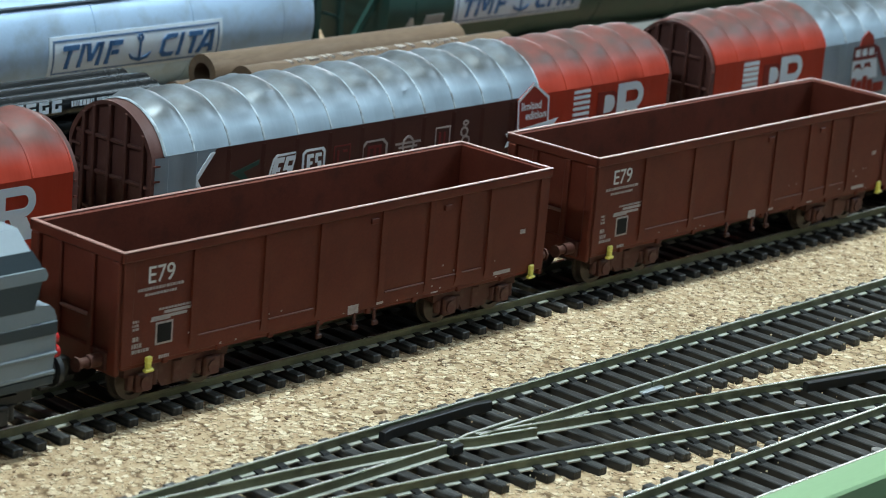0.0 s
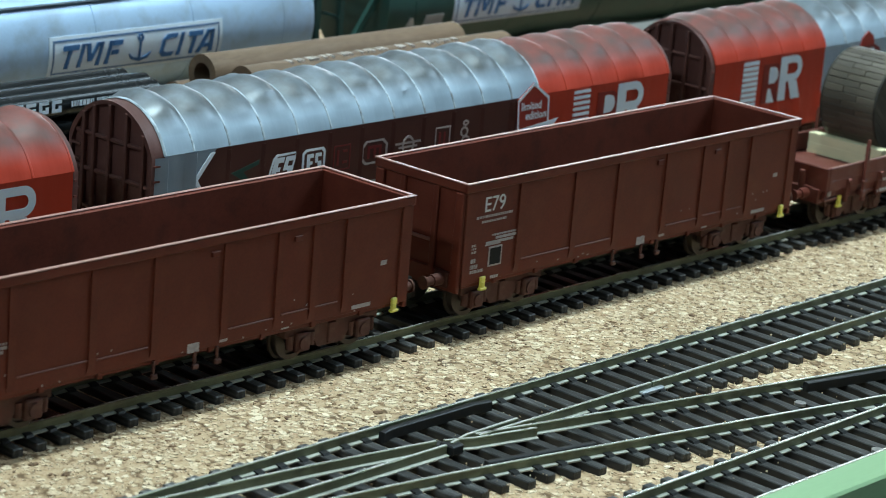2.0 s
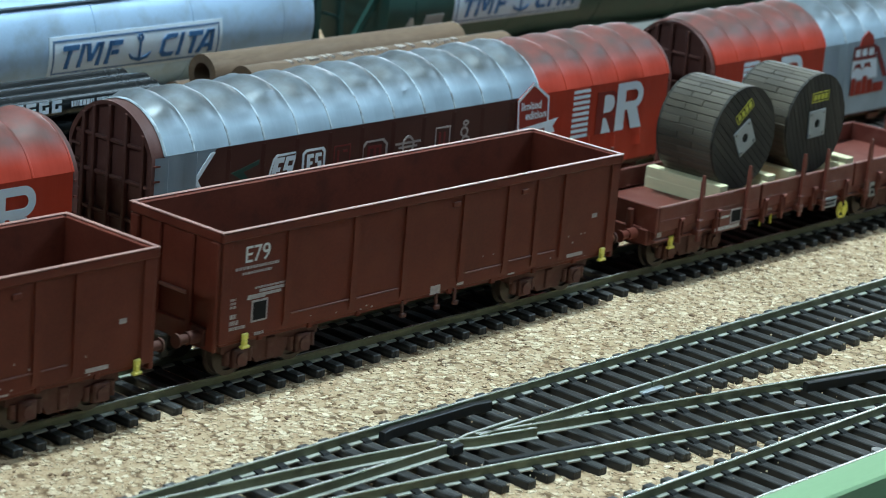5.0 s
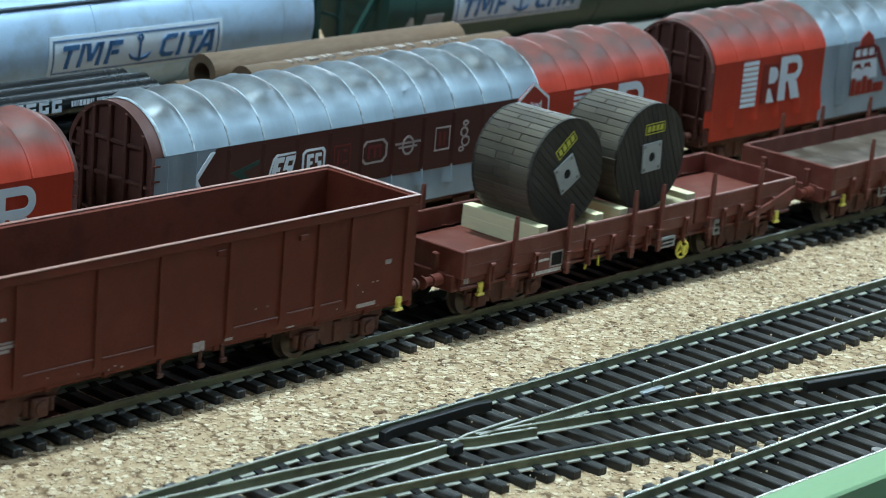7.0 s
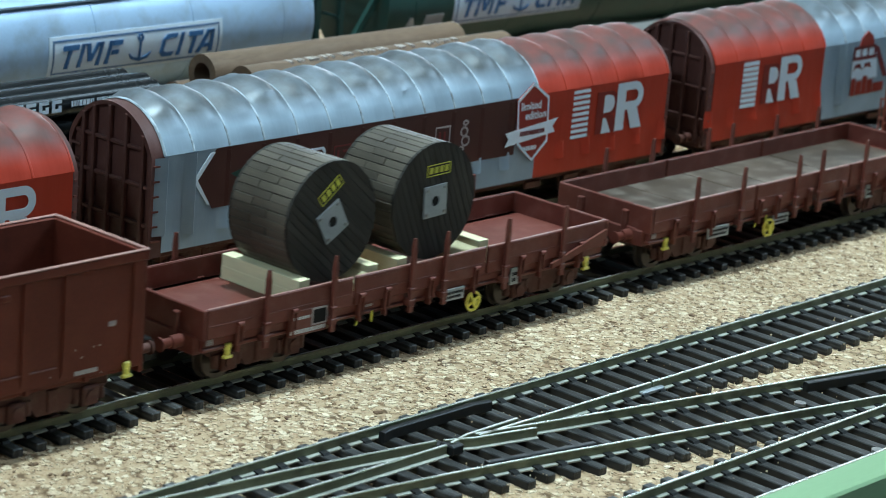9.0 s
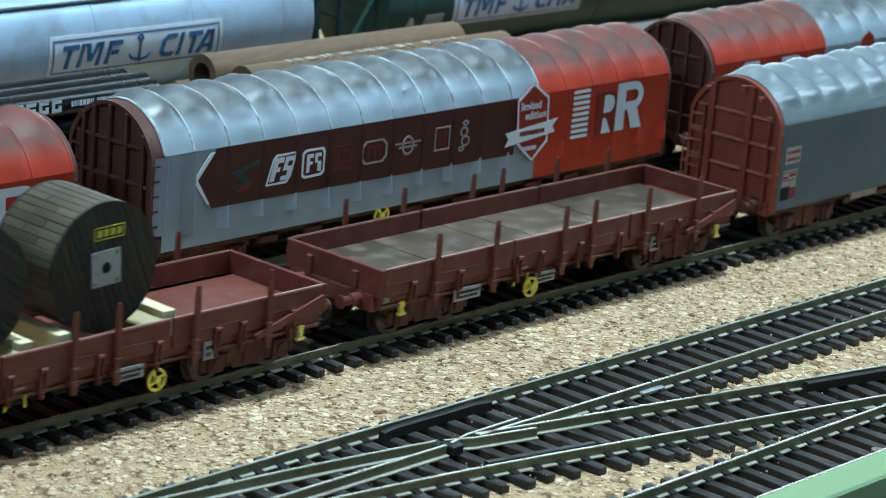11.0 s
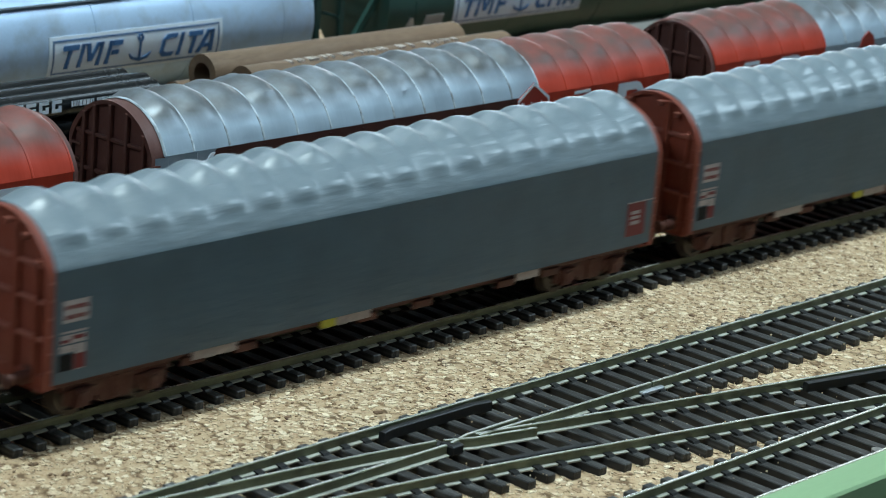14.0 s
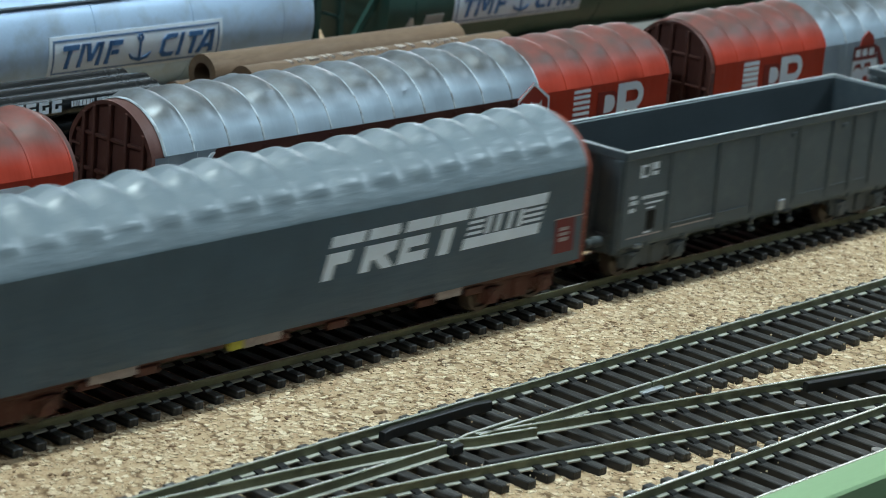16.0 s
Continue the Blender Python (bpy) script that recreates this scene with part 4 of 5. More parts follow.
    for q in range(4):
        part("label_bar", Geo().prism([(-3.5 + q * 1.85, -0.8), (-2.2 + q * 1.85, -0.8), (-2.0 + q * 1.85, 0.8), (-3.3 + q * 1.85, 0.8)], y0 - 0.14, y0 + 0.02, "y"), YELLOW_LABEL, lb)
    MOVING.append((d, x))
    return d


cable_drum(340.4, -30, (-1.1, 7.9), -37, "large wooden cable drum, lagged with weathered planks, on pale chocks")
cable_drum(377.0, -3, (0.7, 8.1), -2, "large wooden plank-lagged cable drum, upright yellow label, on chocks")


def chock(x, flip, label):
    c = thing("timber_chock", x, 0, label, "chock", "chocks under the cable drums", z=19.4)
    k = -1 if flip else 1
    part("wedge", Geo().prism([(-3.0 * k, 0), (3.4 * k, 0), (3.4 * k, 2.0), (0.6 * k, 4.6), (-3.0 * k, 4.6)], -13.6, 13.6, "y"), CHOCK, c, "pale limewood wedge")
    part("batten", Geo().box(-3.2 if k > 0 else -0.6, 0.6 if k > 0 else 3.2, -13.8, 13.6, 0, 3.4, 0.1).box(-3.12 if k > 0 else -0.52, 0.52 if k > 0 else 3.12, -13.75, 13.55, 3.1, 6.4, 0.15), CHOCK, c)
    MOVING.append((c, x))


chock(331.4, False, "pale timber chock across the wagon floor beside a drum")
chock(352.4, True, "pale timber chock wedged between the two drums")
chock(365.4, False, "pale timber chock wedged between the two drums")
chock(393.4, True, "pale timber chock across the wagon floor beside a drum")


# ---- sheeted wagons ----
SH_L, SH_H, SH_EAVE, SH_TOP = 212.0, 16.6, 41.4, 53.1


def sheet_profile(scale_y=1.0, drop=0.0, n=22):
    """Round section from eave to eave, (y, z)."""
    rise = SH_TOP - SH_EAVE
    r = (SH_H ** 2 + rise ** 2) / (2 * rise)
    half = math.asin(SH_H / r)
    out = []
    for i in range(n + 1):
        a = -half + 2 * half * i / n
        out.append((r * math.sin(a) * scale_y, SH_TOP - r + r * math.cos(a) - drop))
    return out


def bulge_rows(e):
    """Share of the bulge from eave (0) to ridge (1): a flat band, a row of pouches, a smooth strip, the ridge row."""
    knots = ((0.0, 0.0), (0.19, 0.02), (0.36, 0.62), (0.50, 0.30), (0.62, 0.36), (0.86, 1.1), (1.01, 1.2))
    for (e0, k0), (e1, k1) in zip(knots, knots[1:]):
        if e <= e1:
            u = (e - e0) / (e1 - e0)
            return k0 + (k1 - k0) * u * u * (3 - 2 * u)


def sheet(x0, x1, hoops, sag, wrinkle, low=15.6, two_rows=False, seed=1, side_sag=0.35, power=0.9, streak=26):
    """Sheet draped over hoops: sagging between them above the eaves, hanging straight below."""
    rng = random.Random(seed)
    g = Geo()
    per = 10
    cols = []
    for h0, h1 in zip(hoops, hoops[1:]):
        k = rng.uniform(0.8, 1.2)
        for j in range(per):
            u = j / per
            cols.append((h0 + (h1 - h0) * u, k * (abs(math.sin(math.pi * u ** 1.45)) ** power)))
    cols.append((hoops[-1], 0.0))
    cols = [c for c in cols if x0 - 0.01 <= c[0] <= x1 + 0.01]
    prof = sheet_profile(n=46 if two_rows else 24)
    zs = [low, low + 6, low + 12, low + 18, low + 22, SH_EAVE]
    left = [(-SH_H, z) for z in zs]
    right = [(SH_H, z) for z in zs[::-1]]
    full = left + prof + right
    m = len(full)
    verts, faces = [], []
    for x, d in cols:
        for i, (y, z) in enumerate(full):
            on_roof = len(left) <= i < m - len(right)
            if on_roof:
                a = (i - len(left)) / (len(prof) - 1)
                e = 2 * min(a, 1 - a)
                k = min(1.0, e / 0.55) ** 1.3 if not two_rows else bulge_rows(e)
                amp = sag * k * d
                wav = wrinkle * noise.noise((x * 0.07, a * streak, seed)) * (0.3 + d)
                ny, nz = y / SH_H, max(0.15, (z - SH_EAVE) / (SH_TOP - SH_EAVE))
                l = math.hypot(ny, nz)
                verts.append((x, y - (amp - wav) * ny / l * 0.8, z - (amp - wav) * nz / l))
            else:
                f = (z - low) / 26.0
                s = 1 if y > 0 else -1
                verts.append((x, y - s * side_sag * d * math.sin(math.pi * min(1, max(0, f))) * 0.8, z))
    n = len(cols)
    for c in range(n - 1):
        faces += [(c * m + i, c * m + i + 1, (c + 1) * m + i + 1, (c + 1) * m + i) for i in range(m - 1) if i not in (len(left) - 1, len(left) + len(prof) - 1)]
    # an inner skin gives the sheet its thickness
    inner = [(x, y * 0.975, z - (0.5 if z > low + 0.1 else 0)) for x, y, z in verts]
    t = len(verts)
    faces += [(t + a, t + d_, t + c_, t + b) for a, b, c_, d_ in faces]
    for c in range(n - 1):
        for i in (0, m - 1):
            faces.append((c * m + i, (c + 1) * m + i, t + (c + 1) * m + i, t + c * m + i))
    for c in (0, n - 1):
        faces += [(c * m + i, c * m + i + 1, t + c * m + i + 1, t + c * m + i) for i in range(m - 1)]
    return g.add(verts + inner, faces)


def end_wall_parts(w, xe, d, mat, ladder, uprights, levels, half, thick=1.2):
    """Half-round end wall with stiffeners."""
    prof = sheet_profile(0.99, 0.3)
    outline = [(-SH_H * .99, 14.6)] + prof + [(SH_H * .99, 14.6)]
    a, b = sorted((xe, xe - thick * d))
    wall = part("end_wall", Geo().prism(outline, a, b, "x"), mat, w)
    g = Geo()
    o0, o1 = sorted((xe + 0.02 * d, xe + 1.2 * d))
    m = len(outline)
    inner = [(y * 0.93, z - 0.9 if z > 30 else z) for y, z in outline]
    verts = [(o0, *p) for p in outline] + [(o1, *p) for p in outline] + [(o1, *p) for p in inner] + [(o0, *p) for p in inner]
    faces = []
    for k in range(4):
        for i in range(m - 1):
            faces.append((k * m + i, k * m + i + 1, (k + 1) % 4 * m + i + 1, (k + 1) % 4 * m + i))
    faces += [(0, m, 2 * m, 3 * m), (m - 1, 2 * m - 1, 3 * m - 1, 4 * m - 1)]
    part("end_frame", g.add(verts, faces), mat, w, "raised rim round the end wall")

    def top_at(y):
        r = (SH_H ** 2 + (SH_TOP - SH_EAVE) ** 2) / (2 * (SH_TOP - SH_EAVE))
        return SH_TOP - r - 0.9 + math.sqrt(r * r - y * y)

    o0, o1 = sorted((xe + 0.02 * d, xe + 1.5 * d))
    for y in uprights:
        part("stiffener", Geo().box(o0, o1, y - half, y + half, 15, top_at(y) - 0.3, 0.25), mat, wall)
    o0, o1 = sorted((xe + 0.02 * d, xe + 1.15 * d))
    for z in levels:
        y = SH_H * 0.93 if z < 40 else SH_H * 0.84
        stops = [-y] + sorted(uprights) + [y]
        for y0, y1 in zip(stops, stops[1:]):
            if y1 - y0 > 2.5 * half:
                part("cross_rib", Geo().box(o0, o1, y0 + (half if y0 > -y else 0), y1 - (half if y1 < y else 0), z - 0.5, z + 0.5, 0.2), EDGE_BROWN if mat is END_BROWN else mat, wall)
    if mat is END_BROWN:
        # ladder stile, grab hooks under the rim and a handrail beside the far corner
        part("ladder_stile", Geo().box(*sorted((xe + 0.4 * d, xe + 1.7 * d)), 10.8, 11.4, 15, 42, 0.15), mat, wall)
        part("corner_post", Geo().box(*sorted((xe + 0.1 * d, xe + 1.6 * d)), -13.0, -12.2, 15, 44, 0.2), mat, wall)
        for hy_, hz in ((10.4, 48.2), (-2.4, 50.8), (-8.6, 48.6), (-12.8, 43.4)):
            part("grab_hook", Geo().box(*sorted((xe + 0.6 * d, xe + 2.0 * d)), hy_ - 0.4, hy_ + 0.4, hz - 1.4, hz, 0.15).box(*sorted((xe + 1.2 * d, xe + 2.0 * d)), hy_ - 1.0, hy_ + 0.9, hz - 0.5, hz + 0.1, 0.12), EDGE_BROWN, wall, "pale grab hook")
        rail = Geo().box(*sorted((xe + 1.0 * d, xe + 1.6 * d)), 17.2, 17.8, 17, 31, 0.15)
        for hz in (17.5, 24.0, 30.5):
            rail.box(*sorted((xe + 1.0 * d, xe + 1.6 * d)), 15.6, 17.3, hz - 0.3, hz + 0.3, 0.1)
        part("handrail", rail, EDGE_BROWN, wall)
    if ladder:
        for z in (19, 23, 27, 31, 35, 39):
            o0, o1 = sorted((xe + 0.8 * d, xe + 1.6 * d))
            part("rung", Geo().box(o0, o1, 11.4, 15.2, z - 0.3, z + 0.3), EDGE_BROWN if mat is END_BROWN else mat, wall)
            o0, o1 = sorted((xe + 0.6 * d, xe - (0.2 if thick < 2 else 2.4) * d))
            # side rungs of parked wagons carry their highlight in the colour
            part("rung", Geo().box(o0, o1, -16.85, -14.6, z - 0.25, z + 0.25), EDGE_BROWN if mat is END_BROWN else BROWN_RIM_DULL, wall, "pale brown rung")
    part("headstock", Geo().box(*sorted((xe + 0.8 * d, xe - 2 * d)), -14.5, 14.5, 13.4, 17.6, 0.3), mat, w)


def frame_parts(w, mat, moving):
    L = SH_L
    part("sole_bar", Geo().box(1, L - 1, -14.4, -13.2, 13.6, 15.7, 0.2).box(1, L - 1, 13.2, 14.4, 13.6, 15.7, 0.2), mat, w)
    part("frame_beam", Geo().box(4, L - 4, -4, 4, 12.5, 15.6, 0.3).box(50, 160, -12, 12, 13.9, 15.4, 0.2), mat, w)
    part("wagon_floor", Geo().box(1, L - 1, -15.4, 15.4, 15.4, 17.0), mat, w)
    for bx in (40, 57, 98, 118, 150, 168):
        part("step_bracket", Geo().box(bx, bx + 7, -15.0, -13.8, 11.8, 14.0, 0.3), mat, w)
    running_gear(w, (22, L - 22), 20.7, mat, moving)
    end_gear(w, L, mat)


def grey_sheet_wagon(x, label, logo):
    w = thing("sheeted_wagon", x, 0, label, "goods wagon", "grey sheeted wagons in the train")
    L = SH_L
    n = 18
    hoops = [0.8 + (L - 1.6) * i / n for i in range(n + 1)]
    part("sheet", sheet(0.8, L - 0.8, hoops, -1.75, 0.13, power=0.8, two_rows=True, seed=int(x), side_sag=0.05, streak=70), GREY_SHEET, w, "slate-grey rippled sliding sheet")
    end_wall_parts(w, 0.0, -1, END_BROWN, True, (9.0, -4.7), (25.7, 34.2, 42.2), 1.1)
    end_wall_parts(w, L, 1, END_BROWN, True, (9.0, -4.7), (25.7, 34.2, 42.2), 1.1)
    frame_parts(w, BOGIE_BROWN, True)
    y = -SH_H - 0.05
    table = marks(w, "data_panel", [(3.0, 10.4, 29.4, 34.5)], PALE_PANEL, y, "pale data panel with dark red rows")
    marks(w, "data_rows", small_print(3.6, 10.0, 32.4, 1.0, 1.1, 71) + small_print(3.6, 9.8, 30.2, 1.0, 1.1, 72), RED_MARK, y - 0.06)
    marks(w, "data_panel_lower", [(2.6, 10.0, 27.0, 27.5), (2.6, 9.8, 24.6, 26.6), (6.8, 9.6, 18.3, 24.2), (2.4, 6.4, 22.6, 24.2)], PALE_MARK, y, "faded panel")
    marks(w, "data_rows", [(6.6, 9.6, 18.5, 22.0), (2.6, 5.2, 24.9, 25.6), (6.0, 9.4, 25.4, 26.3)], RED_MARK, y - 0.06)
    marks(w, "panel", [(2.2, 6.2, 18.4, 22.2)], BLACK_MARK, y, "black panel")
    marks(w, "red_panel", [(L - 12.0, L - 4.0, 18.6, 28.0)], RED_MARK, y, "dark red panel")
    marks(w, "red_panel_print", [(L - 10.3, L - 6.6, 24.8, 25.7), (L - 10.5, L - 6.4, 23.4, 24.2), (L - 10.3, L - 6.6, 21.8, 22.8)], PALE_MARK, y - 0.08)
    marks(w, "panel_line", [(L - 12.2, L - 0.6, 28.0, 28.3)], PALE_MARK, y)
    for px, pw, col in ((43, 14, PALE_MARK), (85, 4.6, YELLOW_LABEL), (90, 12, PALE_MARK), (157, 9, PALE_MARK)):
        part("frame_plate", Geo().box(px, px + pw, -15.4, -14.4, 12.9, 15.1, 0.1), col, w, "small pale plate on the frame")
    if logo:
        x0, z0, z1 = 112.7, 25.6, 36.4
        sh = 0.31

        def slab(pts):
            return [(x0 + u + (z0 + v - z0) * sh, z0 + v) for u, v in pts]

        H = z1 - z0
        g = Geo()
        polys = []
        # freight word in slanted strokes: an upper band, a gap, a lower body
        polys += [[(0, 8.0), (11.6, 8.0), (11.6, H), (0, H)], [(0, 0), (3.4, 0), (3.4, 3.6), (8.2, 3.6), (8.2, 6.6), (0, 6.6)]]
        polys += [[(13.0, 8.0), (23.6, 8.0), (24.2, 9.0), (23.4, H), (13.0, H)], [(13.0, 0), (16.2, 0), (16.2, 2.7), (17.4, 2.7), (20.8, 0), (25.0, 0), (21.0, 3.4), (24.4, 4.2), (24.6, 6.6), (13.0, 6.6)]]
        polys += [[(26.2, 8.0), (37.0, 8.0), (37.0, H), (26.2, H)], [(26.2, 0), (36.4, 0), (36.4, 2.6), (29.4, 2.6), (29.4, 3.9), (35.4, 3.9), (35.4, 6.6), (26.2, 6.6)]]
        polys += [[(37.8, 8.0), (49.4, 8.0), (49.4, H), (37.8, H)], [(41.0, 0), (45.0, 0), (45.0, 6.6), (41.0, 6.6)]]
        for p in polys:
            g.prism(slab(p), y - 0.07, y, "y")
        part("freight_lettering", g, LIGHT_BLUE_MARK, w, "pale slanted freight lettering")
        g = Geo()
        for p in ([(51.0, 7.9), (80.0, 7.9), (80.0, H), (51.0, H)], [(50.0, 0), (80.0, 0), (80.0, 2.9), (50.0, 2.9)]):
            g.prism(slab(p), y - 0.07, y, "y")
        for i in range(3):
            v = 3.6 + i * 1.45
            g.prism(slab([(50.4, v), (56.5, v), (56.5, v + 0.75), (50.4, v + 0.75)]), y - 0.07, y, "y")
            g.prism(slab([(72.0, v), (80.0, v), (80.0, v + 0.75), (72.0, v + 0.75)]), y - 0.07, y, "y")
        for u in (57.6, 61.4, 66.0, 70.0):
            g.prism(slab([(u, 3.2), (u + 1.7, 3.2), (u + 1.7, 7.6), (u, 7.6)]), y - 0.07, y, "y")
        part("logo_block", g, LIGHT_BLUE_MARK, w, "pale slanted logo block with stripes")
    MOVING.append((w, x))
    return w


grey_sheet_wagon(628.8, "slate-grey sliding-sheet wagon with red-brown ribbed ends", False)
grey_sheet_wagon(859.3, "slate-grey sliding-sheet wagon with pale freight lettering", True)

# ---- locomotive at the head of the train ----
def locomotive(x):
    """Its tail end stands at local x = 0, the rest reaches to negative x."""
    w = thing("locomotive", x, 0, "two-tone grey diesel locomotive at the head of the train", "locomotive")
    L = 170.0
    hy = 16.0
    part("body", Geo().prism([(-hy, 19), (-hy, 42.6), (hy, 42.6), (hy, 19)], -L + 8, -7.0, "x"), LOCO_GREY, w, "light grey body")
    part("nose", Geo().prism([(-7.2, 19), (-0.3, 19), (0.4, 24), (0.3, 31.0), (-0.3, 32.8), (-1.6, 34.0), (-7.2, 34.6)], -hy + 0.3, hy - 0.3, "y"), LOCO_GREY, w, "light grey nose")
    part("windscreen_band", Geo().prism([(-30.0, 33.8), (-6.2, 33.8), (-4.2, 40.2), (-30.0, 40.2)], -hy - 0.1, hy + 0.1, "y"), LOCO_DARK, w, "dark windscreen band")
    part("brow", Geo().prism([(-30, 40.0), (-3.4, 40.0), (-2.8, 41.2), (-3.8, 42.8), (-30, 42.8)], -hy - 0.25, hy + 0.25, "y"), LOCO_GREY, w, "light grey brow")
    part("roof", Geo().prism([(-L + 9, 42.8), (-4.0, 42.8), (-6.0, 46.6), (-L + 9, 46.6)], -hy + 0.3, hy - 0.3, "y").warp(lambda x, y, z: (x, y * (1 - 0.022 * (z - 42.8)), z)), LOCO_DARK, w, "dark roof edge")
    part("roof_cover", Geo().prism([(-hy + 1.8, 46.6), (-hy + 6.4, 50.6), (hy - 6.4, 50.6), (hy - 1.8, 46.6)], -L + 12, -6.4, "x"), LOCO_GREY, w, "light grey roof")
    part("stripe", Geo().box(-L + 8, 0.55, -hy - 0.15, hy + 0.15, 27.2, 30.4, 0.3), LOCO_DARK, w, "dark waist stripe")
    part("side_moulding", Geo().box(-22, 0.5, -hy - 0.4, hy + 0.4, 22.6, 23.4, 0.25), LOCO_GREY, w)
    part("lower_skirt", Geo().box(-30, 0.4, -hy - 0.1, hy + 0.1, 18.0, 19.1, 0.3), LOCO_GREY, w)
    part("front_panel", Geo().box(-L + 10, 0.2, -hy + 0.2, hy - 0.2, 15.6, 18.0, 0.4), LOCO_DARK, w)
    part("chassis", Geo().box(-L + 10, -2, -11, 11, 11, 19), LOCO_BLACK, w)
    for y in (-11.5, 11.5):
        part("tail_lamp", Geo().cyl("x", (y * 1.2, 25.6), 1.3, 0.2, 1.9, 16), RED_GLASS, w, "red tail lamp")
        part("tail_lamp", Geo().cyl("x", (y * 1.2, 22.4), 1.5, 0.2, 2.2, 16), RED_GLASS, w, "red tail lamp")
        part("headlamp", Geo().cyl("x", (y * 0.7, 24), 1.3, -0.8, 0.3, 16), SIGN_WHITE, w, "white lamp")
        part("buffer", Geo().cyl("x", (y * 0.87, 16.6), 2.4, -1, 3.6, 18).cyl("x", (y * 0.87, 16.6), 3.9, 3.6, 4.8, 22), LOCO_BLACK, w, "black buffer")
    for y in (-hy - 0.6, hy + 0.6):
        part("handrail", Geo().cyl("z", (-17.5, y), 0.25, 20, 38, 8).cyl("y", (-17.5, 20.4), 0.25, min(y, y * 0.95), max(y, y * 0.95), 8).cyl("y", (-17.5, 37.6), 0.25, min(y, y * 0.95), max(y, y * 0.95), 8), LOCO_GREY, w)
        for k in range(4):
            a, b = sorted((y * 0.963, y * 0.98))
            part("side_window", Geo().box(-46 - k * 30, -36 - k * 30, a, b, 33.4, 39.6, 0.3), LOCO_DARK, w)
    part("coupling", coupling_geo(1), BLACK_PLASTIC, w, "black plastic coupling")
    running_gear(w, (-26, -L + 34), 26.0, LOCO_BLACK, True)
    MOVING.append((w, x))


locomotive(-52.8)


# ---- parked sheeted wagons behind the train ----
BACK_Y = 63.6


def plain_letter(x, z0, z1, w, y):
    """A bold logo block: a stem, a rounded bowl with an opening, and a slanting leg."""
    h = z1 - z0
    g = Geo()
    s = w * 0.33
    g.box(x, x + s, y - 0.08, y, z0, z1)
    n = 10
    cz, r = z1 - h * 0.29, h * 0.29
    outer = [(x + s, z1)] + [(x + w - r + r * math.sin(math.pi * i / n), cz + r * math.cos(math.pi * i / n)) for i in range(n + 1)] + [(x + s, cz - r)]
    ri = r * 0.42
    inner = [(x + s, cz + ri)] + [(x + w - r + ri * math.sin(math.pi * i / n), cz + ri * math.cos(math.pi * i / n)) for i in range(n + 1)] + [(x + s, cz - ri)]
    for a, b, c, d in zip(outer, outer[1:], inner[1:], inner):
        g.prism([a, b, c, d], y - 0.08, y, "y")
    g.prism([(x + w * 0.42, cz - r), (x + w * 0.80, cz - r), (x + w * 1.02, z0), (x + w * 0.62, z0)], y - 0.08, y, "y")
    return g


def red_letter(w, x, z0, z1, wd, y):
    """Logo block in deep red, told apart by its white openings."""
    part("logo_block", plain_letter(x, z0, z1, wd, y), DEEP_RED, w, "deep red logo block")
    h, n = z1 - z0, 8
    cz, r = z1 - h * 0.30, h * 0.21
    u = x + wd * 0.33
    g = Geo().prism([(u, cz - r), (u, cz + r)] + [(u + 2.4 + r * math.sin(math.pi * i / n), cz + r * math.cos(math.pi * i / n)) for i in range(n + 1)], y - 0.12, y - 0.02, "y")
    g.prism([(u - 0.4, z0), (u + 4.2, z0), (u + 1.4, z0 + h * 0.36), (u, z0 + h * 0.36)], y - 0.12, y - 0.02, "y")
    part("logo_opening", g, SIGN_WHITE, w, "white openings in the logo block")


def ring_poly(pts, k, y, depth=0.08):
    """An outline along closed (x, z) points, with bars of width k."""
    g = Geo()
    cx, cz = sum(p[0] for p in pts) / len(pts), sum(p[1] for p in pts) / len(pts)
    inn = []
    for px, pz in pts:
        l = math.hypot(px - cx, pz - cz)
        inn.append((px - (px - cx) / l * k, pz - (pz - cz) / l * k))
    for i in range(len(pts)):
        j = (i + 1) % len(pts)
        g.prism([pts[i], pts[j], inn[j], inn[i]], y - depth, y, "y")
    return g


def badge(w, x, z, y):
    """Six-cornered red badge with a pale outline, ribbon and rows of bars."""
    pts = [(x - 7.2, z + 7.4), (x - 0.4, z + 12.2), (x + 7.2, z + 7.4), (x + 8.0, z - 6.6), (x + 1.4, z - 12.0), (x - 6.0, z - 6.2)]
    part("badge", Geo().prism(pts, y - 0.05, y + 0.3, "y"), BADGE_RED, w, "six-cornered red badge")
    part("badge_outline", ring_poly(pts, 0.9, y - 0.05), LIGHT_BLUE_MARK, w, "pale badge outline")
    part("ribbon", Geo().prism([(x - 11.6, z - 2.0), (x - 10.0, z - 4.0), (x - 11.4, z - 6.2), (x + 11.0, z - 4.0), (x + 9.8, z - 2.0), (x + 12.0, z + 0.2)], y - 0.16, y - 0.02, "y"), LIGHT_BLUE_MARK, w, "pale ribbon")
    lettering("badge_word", "limited", 3.4, LIGHT_BLUE_MARK, w, x - 0.8, y - 0.1, z + 4.2, 1.0, 0.05, "pale lettering on the badge")
    lettering("badge_word", "edition", 3.4, LIGHT_BLUE_MARK, w, x + 1.6, y - 0.1, z + 1.2, 1.0, 0.05, "pale lettering on the badge")
    marks(w, "badge_print", small_print(x - 3.2, x + 3.0, z - 8.4, 1.3, 1.0, 63), LIGHT_BLUE_MARK, y - 0.06)
    marks(w, "ribbon_print", small_print(x - 5.0, x + 6.0, z - 3.6, 1.4, 1.0, 64), RED_MARK, y - 0.17)


